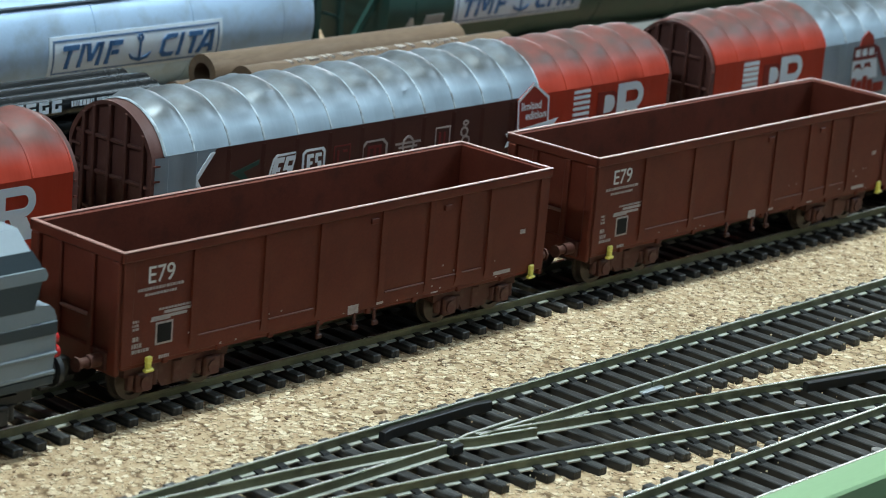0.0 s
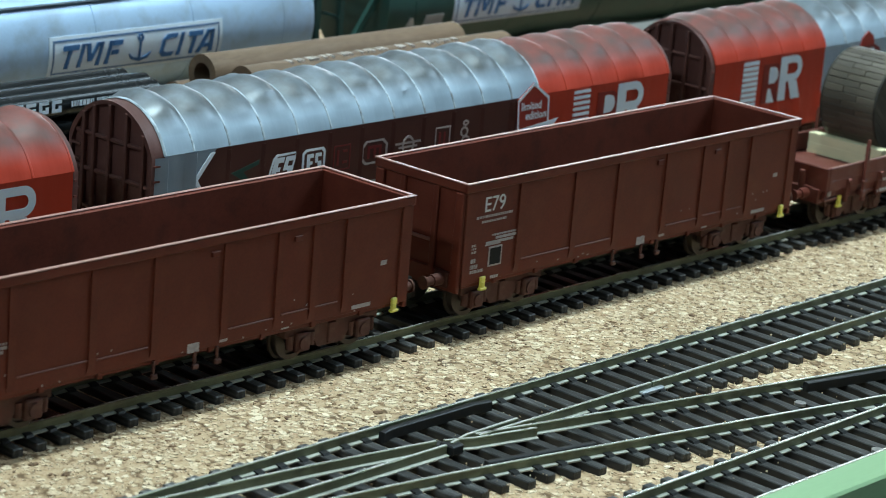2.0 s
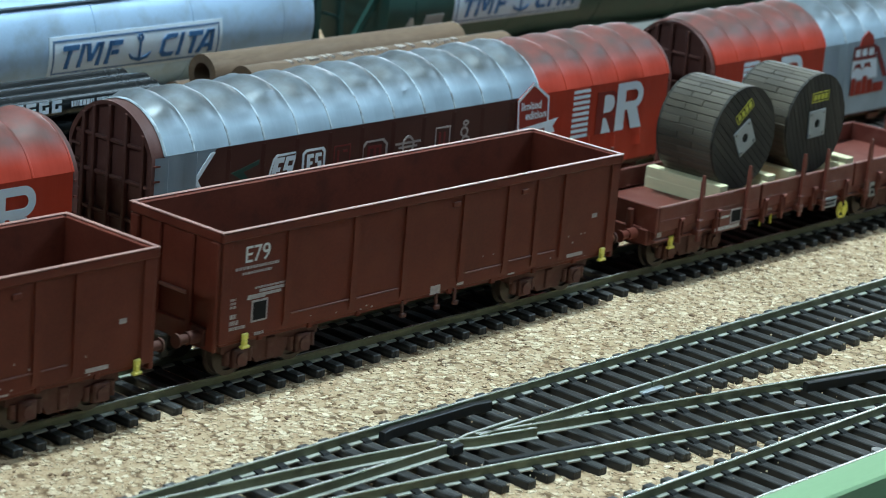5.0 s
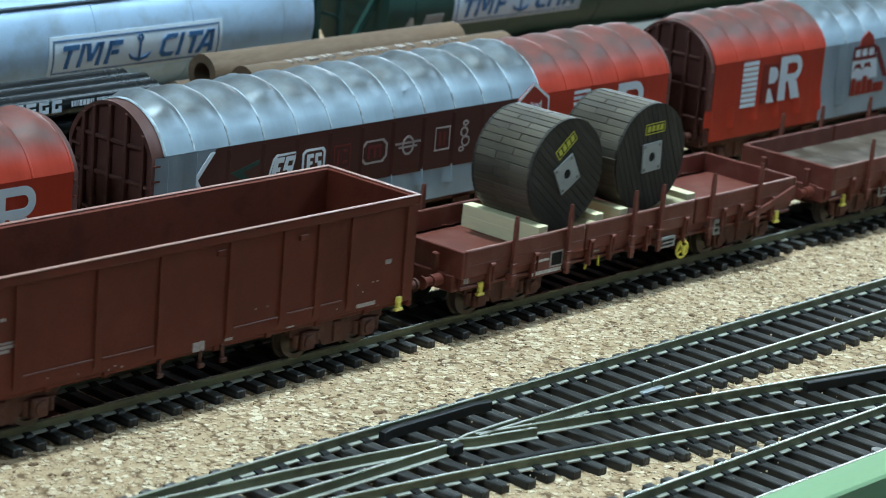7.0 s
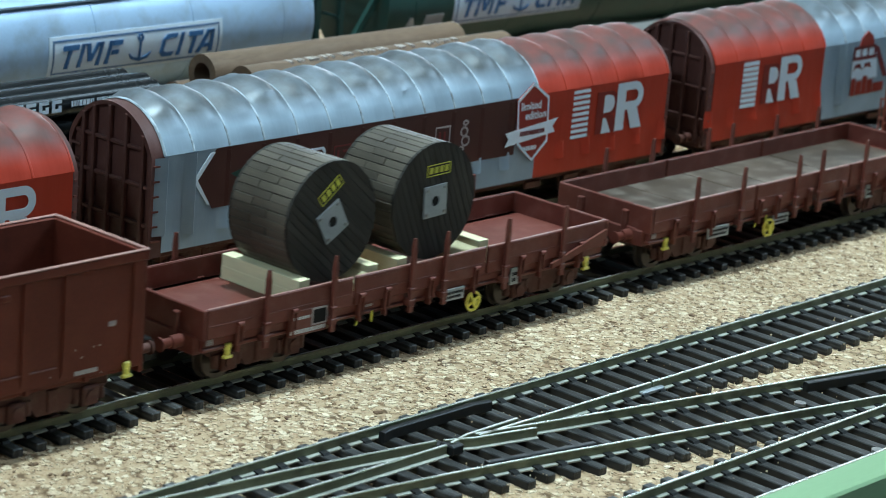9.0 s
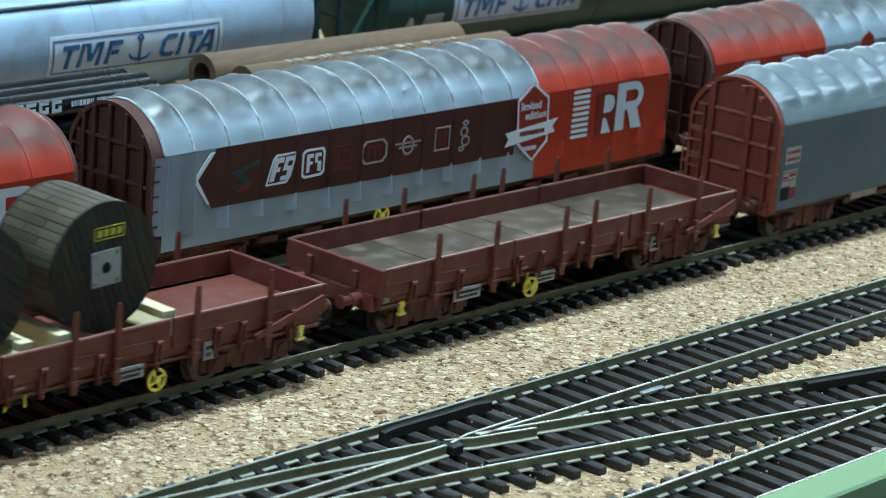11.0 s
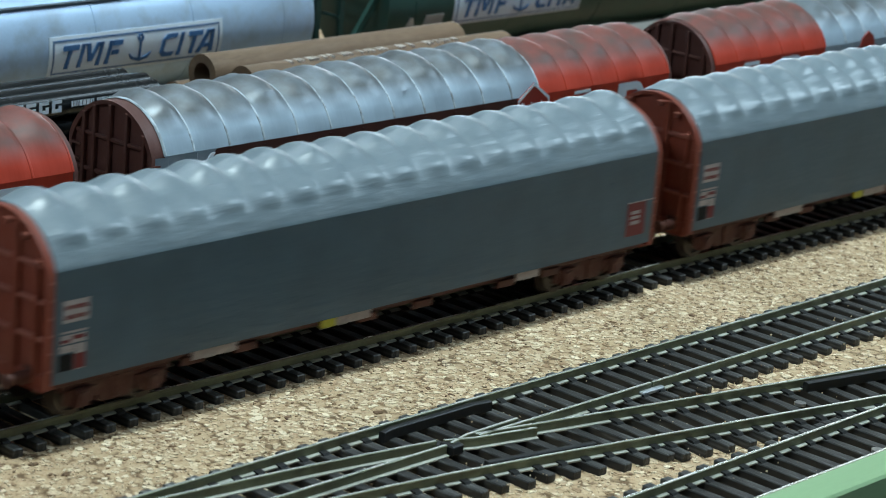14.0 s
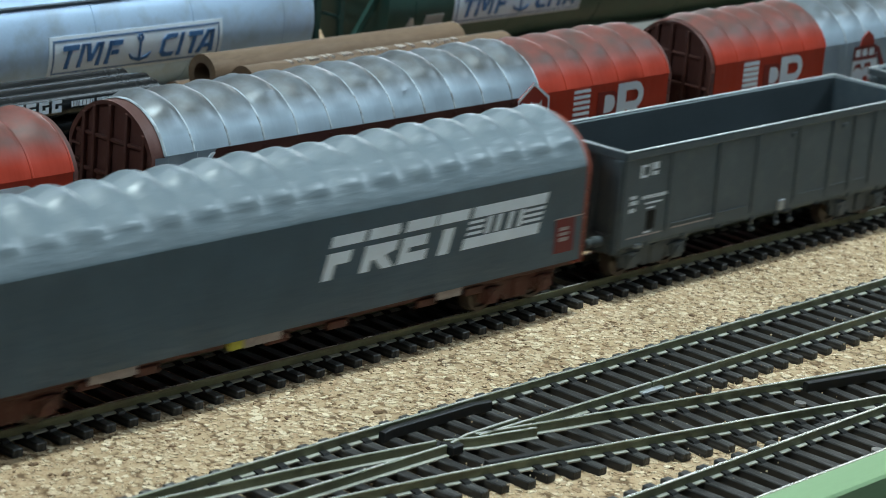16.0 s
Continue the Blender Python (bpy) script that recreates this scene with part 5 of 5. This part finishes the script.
def parked_wagon(x, label, sections, moving=False, band=None, first=3.3, clear=None):
    """sections: (from, to, material) along the wagon."""
    w = thing("sheeted_wagon", x, BACK_Y, label, "goods wagon", "parked sheeted wagons")
    L = SH_L + 2
    n = 17
    hoops = [first] + [0.6 + (L - 1.2) * i / n for i in range(1, n + 1)]
    for k, (a, b, mat) in enumerate(sections):
        hs = [h for h in hoops if a - 2 <= h <= b + 2]
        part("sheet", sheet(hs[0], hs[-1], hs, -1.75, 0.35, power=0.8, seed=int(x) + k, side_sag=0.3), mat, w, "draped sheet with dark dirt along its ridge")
    for h in hoops:
        prof = sheet_profile(1.012, -0.2, 20)
        g = Geo()
        m = len(prof)
        verts = [(h - 0.2, *p) for p in prof] + [(h + 0.2, *p) for p in prof] + [(h + 0.55, p[0] * 0.985, p[1] - 0.3) for p in prof] + [(h - 0.55, p[0] * 0.985, p[1] - 0.3) for p in prof]
        faces = []
        for q in range(4):
            faces += [(q * m + i, q * m + i + 1, (q + 1) % 4 * m + i + 1, (q + 1) % 4 * m + i) for i in range(m - 1)]
        mat = next((mt for a, b, mt in sections if a - 2 <= h <= b + 2), SILVER_SHEET)
        part("hoop_seam", g.add(verts, faces), SILVER_SEAM if mat is SILVER_SHEET else mat, w)
        lo = 19.2 + random.uniform(0, 1.6)
        plain = mat is SILVER_SHEET and not (band and band[0] < h < band[1])
        top, flat = (41.2, 0.75) if plain else (26.2, 0.0)
        foot = [(h - 3.4, 0.1), (h - 1.4, -0.34), (h + 0.1, -1.05), (h + 0.5, -0.75), (h + 0.7, 0.1)]
        fold = [(u, -SH_H + v, lo) for u, v in foot] + [(u, -SH_H + (v if flat else 0.1), top) for u, v in foot]
        if clear and clear[0] < h < clear[1]:
            continue
        part("sheet_fold", Geo().add(fold, [(i, i + 1, i + 6, i + 5) for i in range(4)] + [(4, 3, 2, 1, 0)]), mat, w)
        if mat is SILVER_SHEET and not plain:
            part("sheet_fold", Geo().prism([(h - 1.3, -SH_H), (h - 0.3, -SH_H - 0.2), (h + 0.2, -SH_H - 0.3), (h + 0.5, -SH_H)], 25.2, 40.4, "z"), DARK_BAND, w)
    end_wall_parts(w, 0.0, -1, BACK_END, True, (10.9, 6.8, 0.8, -5.8, -12.6), (22.9, 33.0, 42.6), 0.6, first + 0.1)
    end_wall_parts(w, L, 1, BACK_END, True, (10.9, 6.8, 0.8, -5.8, -12.6), (22.9, 33.0, 42.6), 0.6)
    frame_parts(w, BOGIE_BROWN, moving)
    return w


Y = -SH_H - 0.05
b1 = parked_wagon(30.0, "silver and red sliding-sheet wagon with a brown printed band, dirty ridge", ((0, 151.5, SILVER_SHEET), (151.5, 214, RED_SHEET)), band=(17, 142), clear=(142, 156))
part("printed_band", Geo().prism([(14.6, 33.4), (21.0, 41.3), (141.0, 41.3), (141.0, 24.2), (20.4, 25.2)], Y, Y + 0.4, "y"), DARK_BAND, b1, "dark brown band with an arrow end")
part("band_edge", Geo().prism([(13.2, 33.5), (19.0, 40.4), (20.6, 40.4), (14.8, 33.4), (19.4, 26.4), (18.6, 26.4)], Y - 0.07, Y + 0.3, "y"), LIGHT_BLUE_MARK, b1, "pale arrow outline")
g = Geo().prism([(26.5, 33.8), (36.5, 36.2), (36.5, 35.0), (31.0, 33.6), (34.0, 30.2), (28.0, 29.0), (27.5, 30.2), (31.0, 31.2)], Y - 0.08, Y, "y")
part("print_block", g, GREEN_MARK, b1, "green and red printed shape")
part("print_block", Geo().prism([(30.0, 29.6), (34.5, 30.8), (33.0, 28.4), (29.0, 28.4)], Y - 0.1, Y, "y"), RED_MARK, b1)
part("print_block", ring_poly([(39.3, 28.4), (41.6, 35.6), (43.0, 36.8), (50.6, 36.8), (48.6, 30.0), (47.0, 28.4)], 0.8, Y), LIGHT_BLUE_MARK, b1, "slanted white logo frame")
slant = Geo()
for pts in ([(0, 0), (1.7, 0), (1.7, 6.4), (0, 6.4)], [(1.7, 4.9), (3.6, 4.9), (3.6, 6.4), (1.7, 6.4)], [(1.7, 2.5), (3.0, 2.5), (3.0, 3.7), (1.7, 3.7)],
            [(4.1, 5.1), (7.4, 5.1), (7.4, 6.4), (4.1, 6.4)], [(4.1, 3.7), (5.4, 3.7), (5.4, 5.1), (4.1, 5.1)], [(4.1, 2.6), (7.2, 2.6), (7.2, 3.7), (4.1, 3.7)], [(5.9, 1.2), (7.2, 1.2), (7.2, 2.6), (5.9, 2.6)], [(3.9, 0), (7.2, 0), (7.2, 1.2), (3.9, 1.2)]):
    slant.prism([(40.6 + u + v * 0.3, 29.4 + v) for u, v in pts], Y - 0.08, Y, "y")
part("print_block", slant, LIGHT_BLUE_MARK, b1, "white slanted strokes")
part("print_block", ring_poly([(52.6, 29.4), (52.6, 35.8), (53.8, 36.8), (60.4, 36.8), (61.4, 35.8), (61.4, 29.8), (60.2, 28.8), (53.8, 28.6)], 0.9, Y), LIGHT_BLUE_MARK, b1, "rounded white logo frame")
marks(b1, "print_block", [(54.4, 55.6, 30.2, 35.3), (55.6, 57.0, 34.2, 35.3), (55.6, 56.6, 32.3, 33.2), (57.6, 60.0, 34.3, 35.3), (57.6, 58.6, 32.6, 34.3), (58.6, 60.0, 30.2, 33.0)], LIGHT_BLUE_MARK, Y)
part("print_block", ring_poly([(64.6, 29.2), (64.6, 36.4), (71.2, 36.4), (71.2, 29.2)], 0.6, Y), RED_MARK, b1, "thin red logo frame")
marks(b1, "print_block", [(66.0, 66.8, 30.6, 35.0), (68.2, 70.0, 34.2, 34.9), (68.2, 70.0, 31.0, 31.8)], RED_MARK, Y)
part("print_block", ring_poly([(75.6, 31.0), (75.6, 34.6), (77.2, 36.2), (84.4, 36.2), (86.0, 34.6), (86.0, 31.0), (84.4, 29.4), (77.2, 29.4)], 0.8, Y), PALE_MARK, b1, "eight-sided faded logo frame")
marks(b1, "print_block", [(78.0, 83.6, 33.8, 34.6), (78.0, 79.0, 31.0, 34.0), (80.4, 81.4, 31.0, 34.0), (82.6, 83.6, 31.0, 34.0)], RED_MARK, Y)
marks(b1, "print_block", [(89.2, 99.6, 33.4, 34.0), (90.6, 98.2, 32.2, 32.8)], PALE_MARK, Y, "faded winged logo shape")
part("print_block", ring_poly([(94.4 + 2.6 * math.cos(i), 32.9 + 2.9 * math.sin(i)) for i in [k * math.pi / 5 for k in range(10)]], 0.7, Y - 0.02), PALE_MARK, b1)
part("print_block", ring_poly([(105.6, 29.6), (105.6, 36.6), (112.0, 36.6), (112.0, 29.6)], 0.6, Y), PALE_MARK, b1, "faded square logo frame")
marks(b1, "print_block", [(107.2, 108.0, 31, 35), (109.2, 110.0, 31, 35)], RED_MARK, Y)
for cx, cz, rx, rz in ((118.4, 36.6, 1.3, 0.9), (118.0, 34.0, 1.7, 1.6), (118.8, 31.2, 1.9, 1.7), (117.2, 29.0, 1.2, 0.9)):
    part("print_block", ring_poly([(cx + rx * math.cos(k * math.pi / 5), cz + rz * math.sin(k * math.pi / 5)) for k in range(10)], 0.6, Y), PALE_MARK, b1, "faded winding logo shape")
part("handwheel", handwheel_geo(2.75, 0.42), YELLOW, b1, "yellow spoked handwheel", at=(86.1, -16.2, 13.4))
part("handwheel_shaft", Geo().box(85.6, 86.6, -15.6, -13.0, 12.8, 14.0, 0.2), BOGIE_BROWN, b1)
badge(b1, 147.6, 33.2, Y - 0.35)
for i in range(9):
    part("logo_bar", Geo().box(167.0, 174.8, Y - 0.08, Y, 25.6 + i * 1.75, 26.6 + i * 1.75), LIGHT_BLUE_MARK, b1)
red_letter(b1, 178.6, 25.6, 38.8, 10.4, Y)
part("logo_block", plain_letter(188.2, 25.6, 40.6, 13.0, Y - 0.05), SIGN_WHITE, b1, "large white logo block")

b0 = parked_wagon(-210.4, "red sliding-sheet wagon with white logo blocks, dirty ridge", ((0, 120, SILVER_SHEET), (120, 214, RED_SHEET)))
part("logo_block", plain_letter(188.0, 26.2, 40.0, 14.0, Y - 0.05), SIGN_WHITE, b0, "large white logo block")
red_letter(b0, 177.0, 26.0, 38.6, 10.4, Y)

b2 = parked_wagon(267.4, "red and silver sliding-sheet wagon with white logo blocks, dirty ridge", ((0, 64, RED_SHEET), (64, 214, SILVER_SHEET)), first=1.1, clear=(78, 106))
for i in range(9):
    part("logo_bar", Geo().box(16.6, 25.0, Y - 0.08, Y, 25.2 + i * 1.75, 26.5 + i * 1.75), LIGHT_BLUE_MARK, b2)
red_letter(b2, 28.0, 25.4, 38.6, 10.4, Y)
part("logo_block", plain_letter(37.6, 25.4, 40.4, 12.6, Y - 0.05), SIGN_WHITE, b2, "large white logo block")
# printed picture of a red and white tower-like building with a sloping brace
face = [(81.5, 27.6), (81.0, 39.4), (95.0, 39.4), (97.5, 27.6)]
part("print_block", Geo().prism(face, Y - 0.05, Y + 0.2, "y"), SIGN_WHITE, b2, "pale printed facade")
part("print_block", Geo().prism([(84.6, 39.4), (85.4, 42.6), (88.8, 44.6), (92.0, 42.8), (93.2, 39.4)], Y - 0.3, Y + 0.2, "y"), BADGE_RED, b2, "red printed crown")
part("print_block", Geo().prism([(94.2, 38.6), (96.6, 38.6), (104.4, 27.2), (101.6, 27.2)], Y - 0.06, Y + 0.2, "y"), RED_MARK, b2, "dark red sloping brace")
marks(b2, "print_block", [(81.2, 95.0, 38.4, 39.6), (81.0, 95.6, 34.6, 35.8), (81.0, 82.2, 35.8, 38.4), (85.4, 86.4, 35.8, 38.4), (89.6, 90.6, 35.8, 38.4), (93.8, 95.2, 35.8, 38.4)], RED_MARK, Y - 0.06, "red printed window frame")
for ax in (84.6, 90.6):
    part("print_block", Geo().prism([(ax - 2.6, 30.6), (ax - 1.6, 33.2), (ax + 1.4, 33.4), (ax + 2.6, 30.8), (ax + 1.2, 31.8), (ax - 1.4, 31.8)], Y - 0.1, Y, "y"), RED_MARK, b2, "red printed arch")
marks(b2, "print_block", [(81.6, 84.2, 22.2, 28.4), (84.6, 88.0, 22.2, 27.0), (88.4, 91.2, 22.2, 28.6), (91.6, 95.0, 22.2, 27.0), (95.4, 102.0, 22.2, 25.6)], BADGE_RED, Y - 0.12, "red printed base")


# ---- pipe wagons on the next track ----
def pipe_wagon(x, length, label):
    w = thing("pipe_wagon", x, 128, label, "goods wagon", "parked pipe wagons")
    part("deck", Geo().box(0, length, -15, 15, 17.5, 20.0, 0.3).box(1, length - 1, -15.4, -14, 14, 17.6, 0.2).box(1, length - 1, 14, 15.4, 14, 17.6, 0.2).box(6, length - 6, -4, 4, 12.6, 17.5), BOGIE_BROWN, w)
    running_gear(w, (20, length - 20), 20.7, BOGIE_BROWN, False)
    end_gear(w, length, BOGIE_BROWN)
    return w


pipe_wagon(103, 150, "brown flat wagon loaded with rusty brown pipes")
pipe_wagon(-62, 150, "brown flat wagon loaded with black coated pipes")


def pipe(x0, x1, y, z, r, ri, mat, label, group):
    p = thing("pipe", x0, y, label, "pipe", group, z=z)
    part("tube", Geo().tube("x", (0, 0), r, ri, 0, x1 - x0, 32), mat, p)
    return p


for y, z, x0, x1 in ((116.4, 26.1, 122, 234), (128.6, 26.1, 119, 226), (140.8, 26.1, 120, 230)):
    pipe(x0, x1, y, z, 6.05, 3.2, RUST_PIPE, "thick rusty brown pipe in the lower layer of the load", "brown pipes")
pa = pipe(116.6, 228.0, 125.2, 38.1, 6.1, 3.5, RUST_PIPE, "thick rusty brown pipe lying on top of the load", "brown pipes")
pb = pipe(121.6, 239.0, 112.8, 37.0, 5.6, 3.3, RUST_PIPE, "thick rusty brown pipe with worn pale print on top", "brown pipes")
g = Geo()
rng = random.Random(9)
for i in range(48):
    x = 16 + i * 1.6 + rng.uniform(-.3, .3)
    if rng.random() < 0.4:
        continue
    a = rng.uniform(0.05, 0.3)
    zt = 5.62
    g.box(x, x + rng.uniform(0.7, 1.5), -2.6 + a, 0.8 - a, zt - 0.75, zt + 0.03)
part("worn_print", g, PALE_DUST, pb, "worn pale print")
k = 0
for z, ys, xe in ((23.6, (114.5, 121.9, 129.3, 136.7), 90), (31.0, (118.2, 125.6, 133.0), 88), (38.4, (114.6, 122.0, 129.4), 87)):
    for y in ys:
        p = pipe(-48 - k % 3, xe + (k * 3) % 5, y, z, 3.6, 2.9, BLACK_PIPE, "long black coated pipe in a stack", "black pipes")
        k += 1
        if abs(y - 114.6) < 0.05:
            marks(p, "pipe_print", [r for i in range(6) for r in ((74.6 + i * 4.5, 75.7 + i * 4.5, -1.3, 2.2), (75.7 + i * 4.5, 78.0 + i * 4.5, 1.2, 2.2), (75.7 + i * 4.5, 78.0 + i * 4.5, -1.3, -0.3), (76.9 + i * 4.5, 78.0 + i * 4.5, -0.3, 0.5))] + small_print(104, 112, -0.2, 1.6, 1.2, 71) + small_print(113.2, 126, -0.2, 1.6, 1.2, 72), SIGN_WHITE, -3.62, "white stencilled bars along the pipe")

# low covered wagon behind, with a grey roof
cw = thing("covered_wagon", 248, 128, "low covered wagon with a dusty grey roof and red ends", "goods wagon")
part("roof", Geo().prism([(-16, 28.8), (-12, 30.6), (0, 31.6), (12, 30.6), (16, 28.8)], 0.5, 189, "x"), BACK_ROOF, cw, "dusty grey roof")
part("body", Geo().prism([(-15.6, 16), (-15.6, 28.6), (-12, 30.3), (12, 30.3), (15.6, 28.6), (15.6, 16)], 0, 190, "x"), RED_SHEET, cw, "red body")
running_gear(cw, (22, 168), 20.7, BOGIE_BROWN, False)
end_gear(cw, 190, BOGIE_BROWN)


# ---- silo wagons on the far track ----
def silo_wagon(x, length, label, mat, sign_x, sign_z, lead=16, tail=16):
    w = thing("silo_wagon", x, 190, label, "goods wagon", "parked silo wagons")
    hy = 17.5
    prof = [(18.4 * math.sin(a), 37 - 20 * math.cos(a)) for a in [2 * math.pi * k / 40 for k in range(40)]]
    part("vessel", Geo().prism(prof, 0, length, "x"), mat, w, "smooth rounded vessel")
    part("walkway", Geo().box(4, length - 4, -14.6, -12.2, 50.6, 51.3, 0.2).box(4, length - 4, -8, 8, 57.0, 58.0, 0.2), LOCO_DARK, w, "dark walkway along the top edge")
    for q in range(5):
        part("weld_seam", Geo().tube("x", (0, 0), 1.0, 0.985, 14 + q * (length - 28) / 4, 14.6 + q * (length - 28) / 4, 48).warp(lambda x, y, z: (x, y * 18.55, 37 + z * 20.15)), mat, w)
    part("underframe", Geo().box(-lead, length + tail, -14, -12.6, 14, 17.5, 0.3).box(-lead, length + tail, 12.6, 14, 14, 17.5, 0.3).box(-lead, length + tail, -4, 4, 13, 17.5, 0.3), TANK_GREEN, w)
    for xe in (2 - lead, length + tail - 3):
        part("end_platform", Geo().box(xe - 2, xe + 3, -14, 14, 17.5, 18.5, 0.2), TANK_GREEN, w)
        for y in (-13, 0, 13):
            part("post", Geo().box(xe, xe + 2.4, y - 1.1, y + 1.1, 18, 52, 0.2), TANK_GREEN, w)
        for z in (26, 36, 47, 52):
            part("cross_bar", Geo().box(xe - 0.2, xe + 1.2, -14, 14, z - 0.6, z + 0.6, 0.2), TANK_GREEN, w)
    for xe, d in ((0, -1), (length, 1)):
        for s in (-1, 1):
            part("brace", Geo().prism([(xe, 45), (xe + (lead - 4 if d < 0 else tail - 4) * d, 21), (xe + (lead - 4 if d < 0 else tail - 4) * d, 18), (xe, 41)], s * 13.0 - 0.8, s * 13.0 + 0.8, "y"), TANK_GREEN, w)
    for q in (0.25, 0.5, 0.75):
        part("hopper_leg", Geo().prism([(-9, 20.5), (9, 20.5), (3, 12.5), (-3, 12.5)], q * length - 5, q * length + 5, "x"), mat, w)
    running_gear(w, (6, length - 6), 20.7, TANK_GREEN, False)
    if sign_x is not None:
        y = -18.4
        wrap = lambda x, yy, z: (x, yy + 18.4 * (1 - math.sqrt(1 - ((z - 37) / 20) ** 2)), z)
        rows = [sign_z + 12.8 * k / 8 for k in range(9)]
        g = Geo().prism([(y - 0.25, z) for z in rows] + [(y + 0.1, z) for z in rows[::-1]], sign_x, sign_x + 71.5, "x")
        part("sign", g.warp(wrap), SIGN_WHITE, w, "white company sign")
        X0, X1, Z0, Z1 = sign_x + 1.4, sign_x + 70.0, sign_z + 0.9, sign_z + 11.7
        g = Geo()
        for x0, x1, z0, z1 in [(X0, X1, Z0, Z0 + 0.5), (X0, X1, Z1 - 0.5, Z1)] + [(q, q + 0.5, Z0 + 0.5 + 1.6 * k, Z0 + 2.1 + 1.6 * k) for q in (X0, X1 - 0.5) for k in range(6)]:
            g.box(x0, x1, y - 0.36, y - 0.2, z0, z1)
        part("sign_border", g.warp(wrap), BLUE_MARK, w, "thin blue border")
        # slanted blue strokes, in (u, v) on the sign
        wd, H = 1.4, 7.4
        strokes = [[(4.4 - 0.6, H - 1.6), (10.0, H - 1.6), (10.0, H), (4.4 - 0.6, H)], [(6.0, 0), (6.0 + wd, 0), (6.0 + wd, H - 1.6), (6.0, H - 1.6)],
                   [(11.0, 0), (11.0 + wd, 0), (11.0 + wd, H), (11.0, H)], [(18.4, 0), (18.4 + wd, 0), (18.4 + wd, H), (18.4, H)],
                   [(12.75, H), (14.9, 1.6), (16.3, 1.6), (14.4, H)], [(15.2, 1.6), (16.3, 1.6), (18.4, H), (16.9, H)],
                   [(22.0, 0), (22.0 + wd, 0), (22.0 + wd, H), (22.0, H)], [(23.75, H - 1.6), (27.4, H - 1.6), (27.4, H), (23.75, H)], [(23.75, 2.9), (26.4, 2.9), (26.4, 4.4), (23.75, 4.4)],
                   [(44.3, 1.5), (44.3 + wd, 1.9), (44.3 + wd, 5.5), (44.3, 5.9)], [(44.3, 5.9), (46.05, 5.5), (47.2, 6.0), (49.8, 6.0), (50.2, H), (46.0, H)], [(44.3, 1.5), (46.0, 0), (49.8, 0), (50.2, 1.4), (47.0, 1.4), (46.05, 1.9)],
                   [(51.8, 0), (51.8 + wd, 0), (51.8 + wd, H), (51.8, H)],
                   [(55.2, H - 1.6), (61.0, H - 1.6), (61.0, H), (55.2, H)], [(57.2, 0), (57.2 + wd, 0), (57.2 + wd, H - 1.6), (57.2, H - 1.6)],
                   [(60.2, 0), (61.9, 0), (64.6, H), (62.9, H)], [(65.6, 0), (67.3, 0), (66.0, H), (64.6, H)], [(62.2, 1.6), (65.8, 1.6), (65.6, 2.9), (62.6, 2.9)]]
        for i, pts in enumerate(strokes):
            part("sign_stroke", Geo().prism([(sign_x + u + v * 0.24, sign_z + 2.5 + v) for u, v in pts], y - 0.7 - 0.004 * i, y - 0.2, "y").warp(wrap), BLUE_MARK, w, "blue slanted stroke")
        an = Geo().box(sign_x + 36.0, sign_x + 36.8, y - 0.7, y - 0.2, sign_z + 2.6, sign_z + 9.0).tube("y", (sign_x + 36.4, sign_z + 9.8), 1.2, 0.6, y - 0.7, y - 0.2, 16)
        for s in (-1, 1):
            an.prism([(sign_x + 36.4, sign_z + 2.0), (sign_x + 36.4 + 3.4 * s, sign_z + 3.0), (sign_x + 36.4 + 4.6 * s, sign_z + 5.0), (sign_x + 36.4 + 2.8 * s, sign_z + 3.8), (sign_x + 36.4, sign_z + 3.0)], y - 0.7, y - 0.2, "y")
        part("anchor", an.warp(wrap), BLUE_MARK, w, "blue anchor shape")
        if lead > 16:
            for pts in ([(9.6, 30.4), (14.4, 30.4), (12.8, 33.8), (11.2, 33.8)], [(18.6, 29.6), (28.4, 29.6), (28.8, 34.2), (19.6, 34.2)]):
                part("sticker", Geo().prism(pts, y - 0.3, y + 0.1, "y").warp(wrap), ZINC, w, "pale grey sticker")
    return w


silo_wagon(20, 189.5, "silver-blue silo wagon with a white company sign with an anchor", TANK_SILVER, 76.0, 29.0, tail=8)
silo_wagon(246, 236, "dark green silo wagon with a white company sign", TANK_GREEN, 34.0, 29.2, lead=22)


# ---- what moves ----
def travel_at(t):
    return float(np.interp(t, [r[0] for r in TRAVEL], [r[1] for r in TRAVEL]))


def motions():
    for ob, x in MOVING:
        y, z = ob.location.y, ob.location.z
        walk(ob, [(t, pose((x + d) * MM, y, z)) for t, d in TRAVEL])
    steps = [i / 15 for i in range(0, 180)] + [12 + i / 30 for i in range(0, 121)]
    for ob, q in WHEELS:
        walk(ob, [(t, pose(q * MM, 0, (RAIL_TOP + WHEEL_R) * MM, 0, math.degrees(travel_at(t) / WHEEL_R), 0)) for t in steps])


motions()
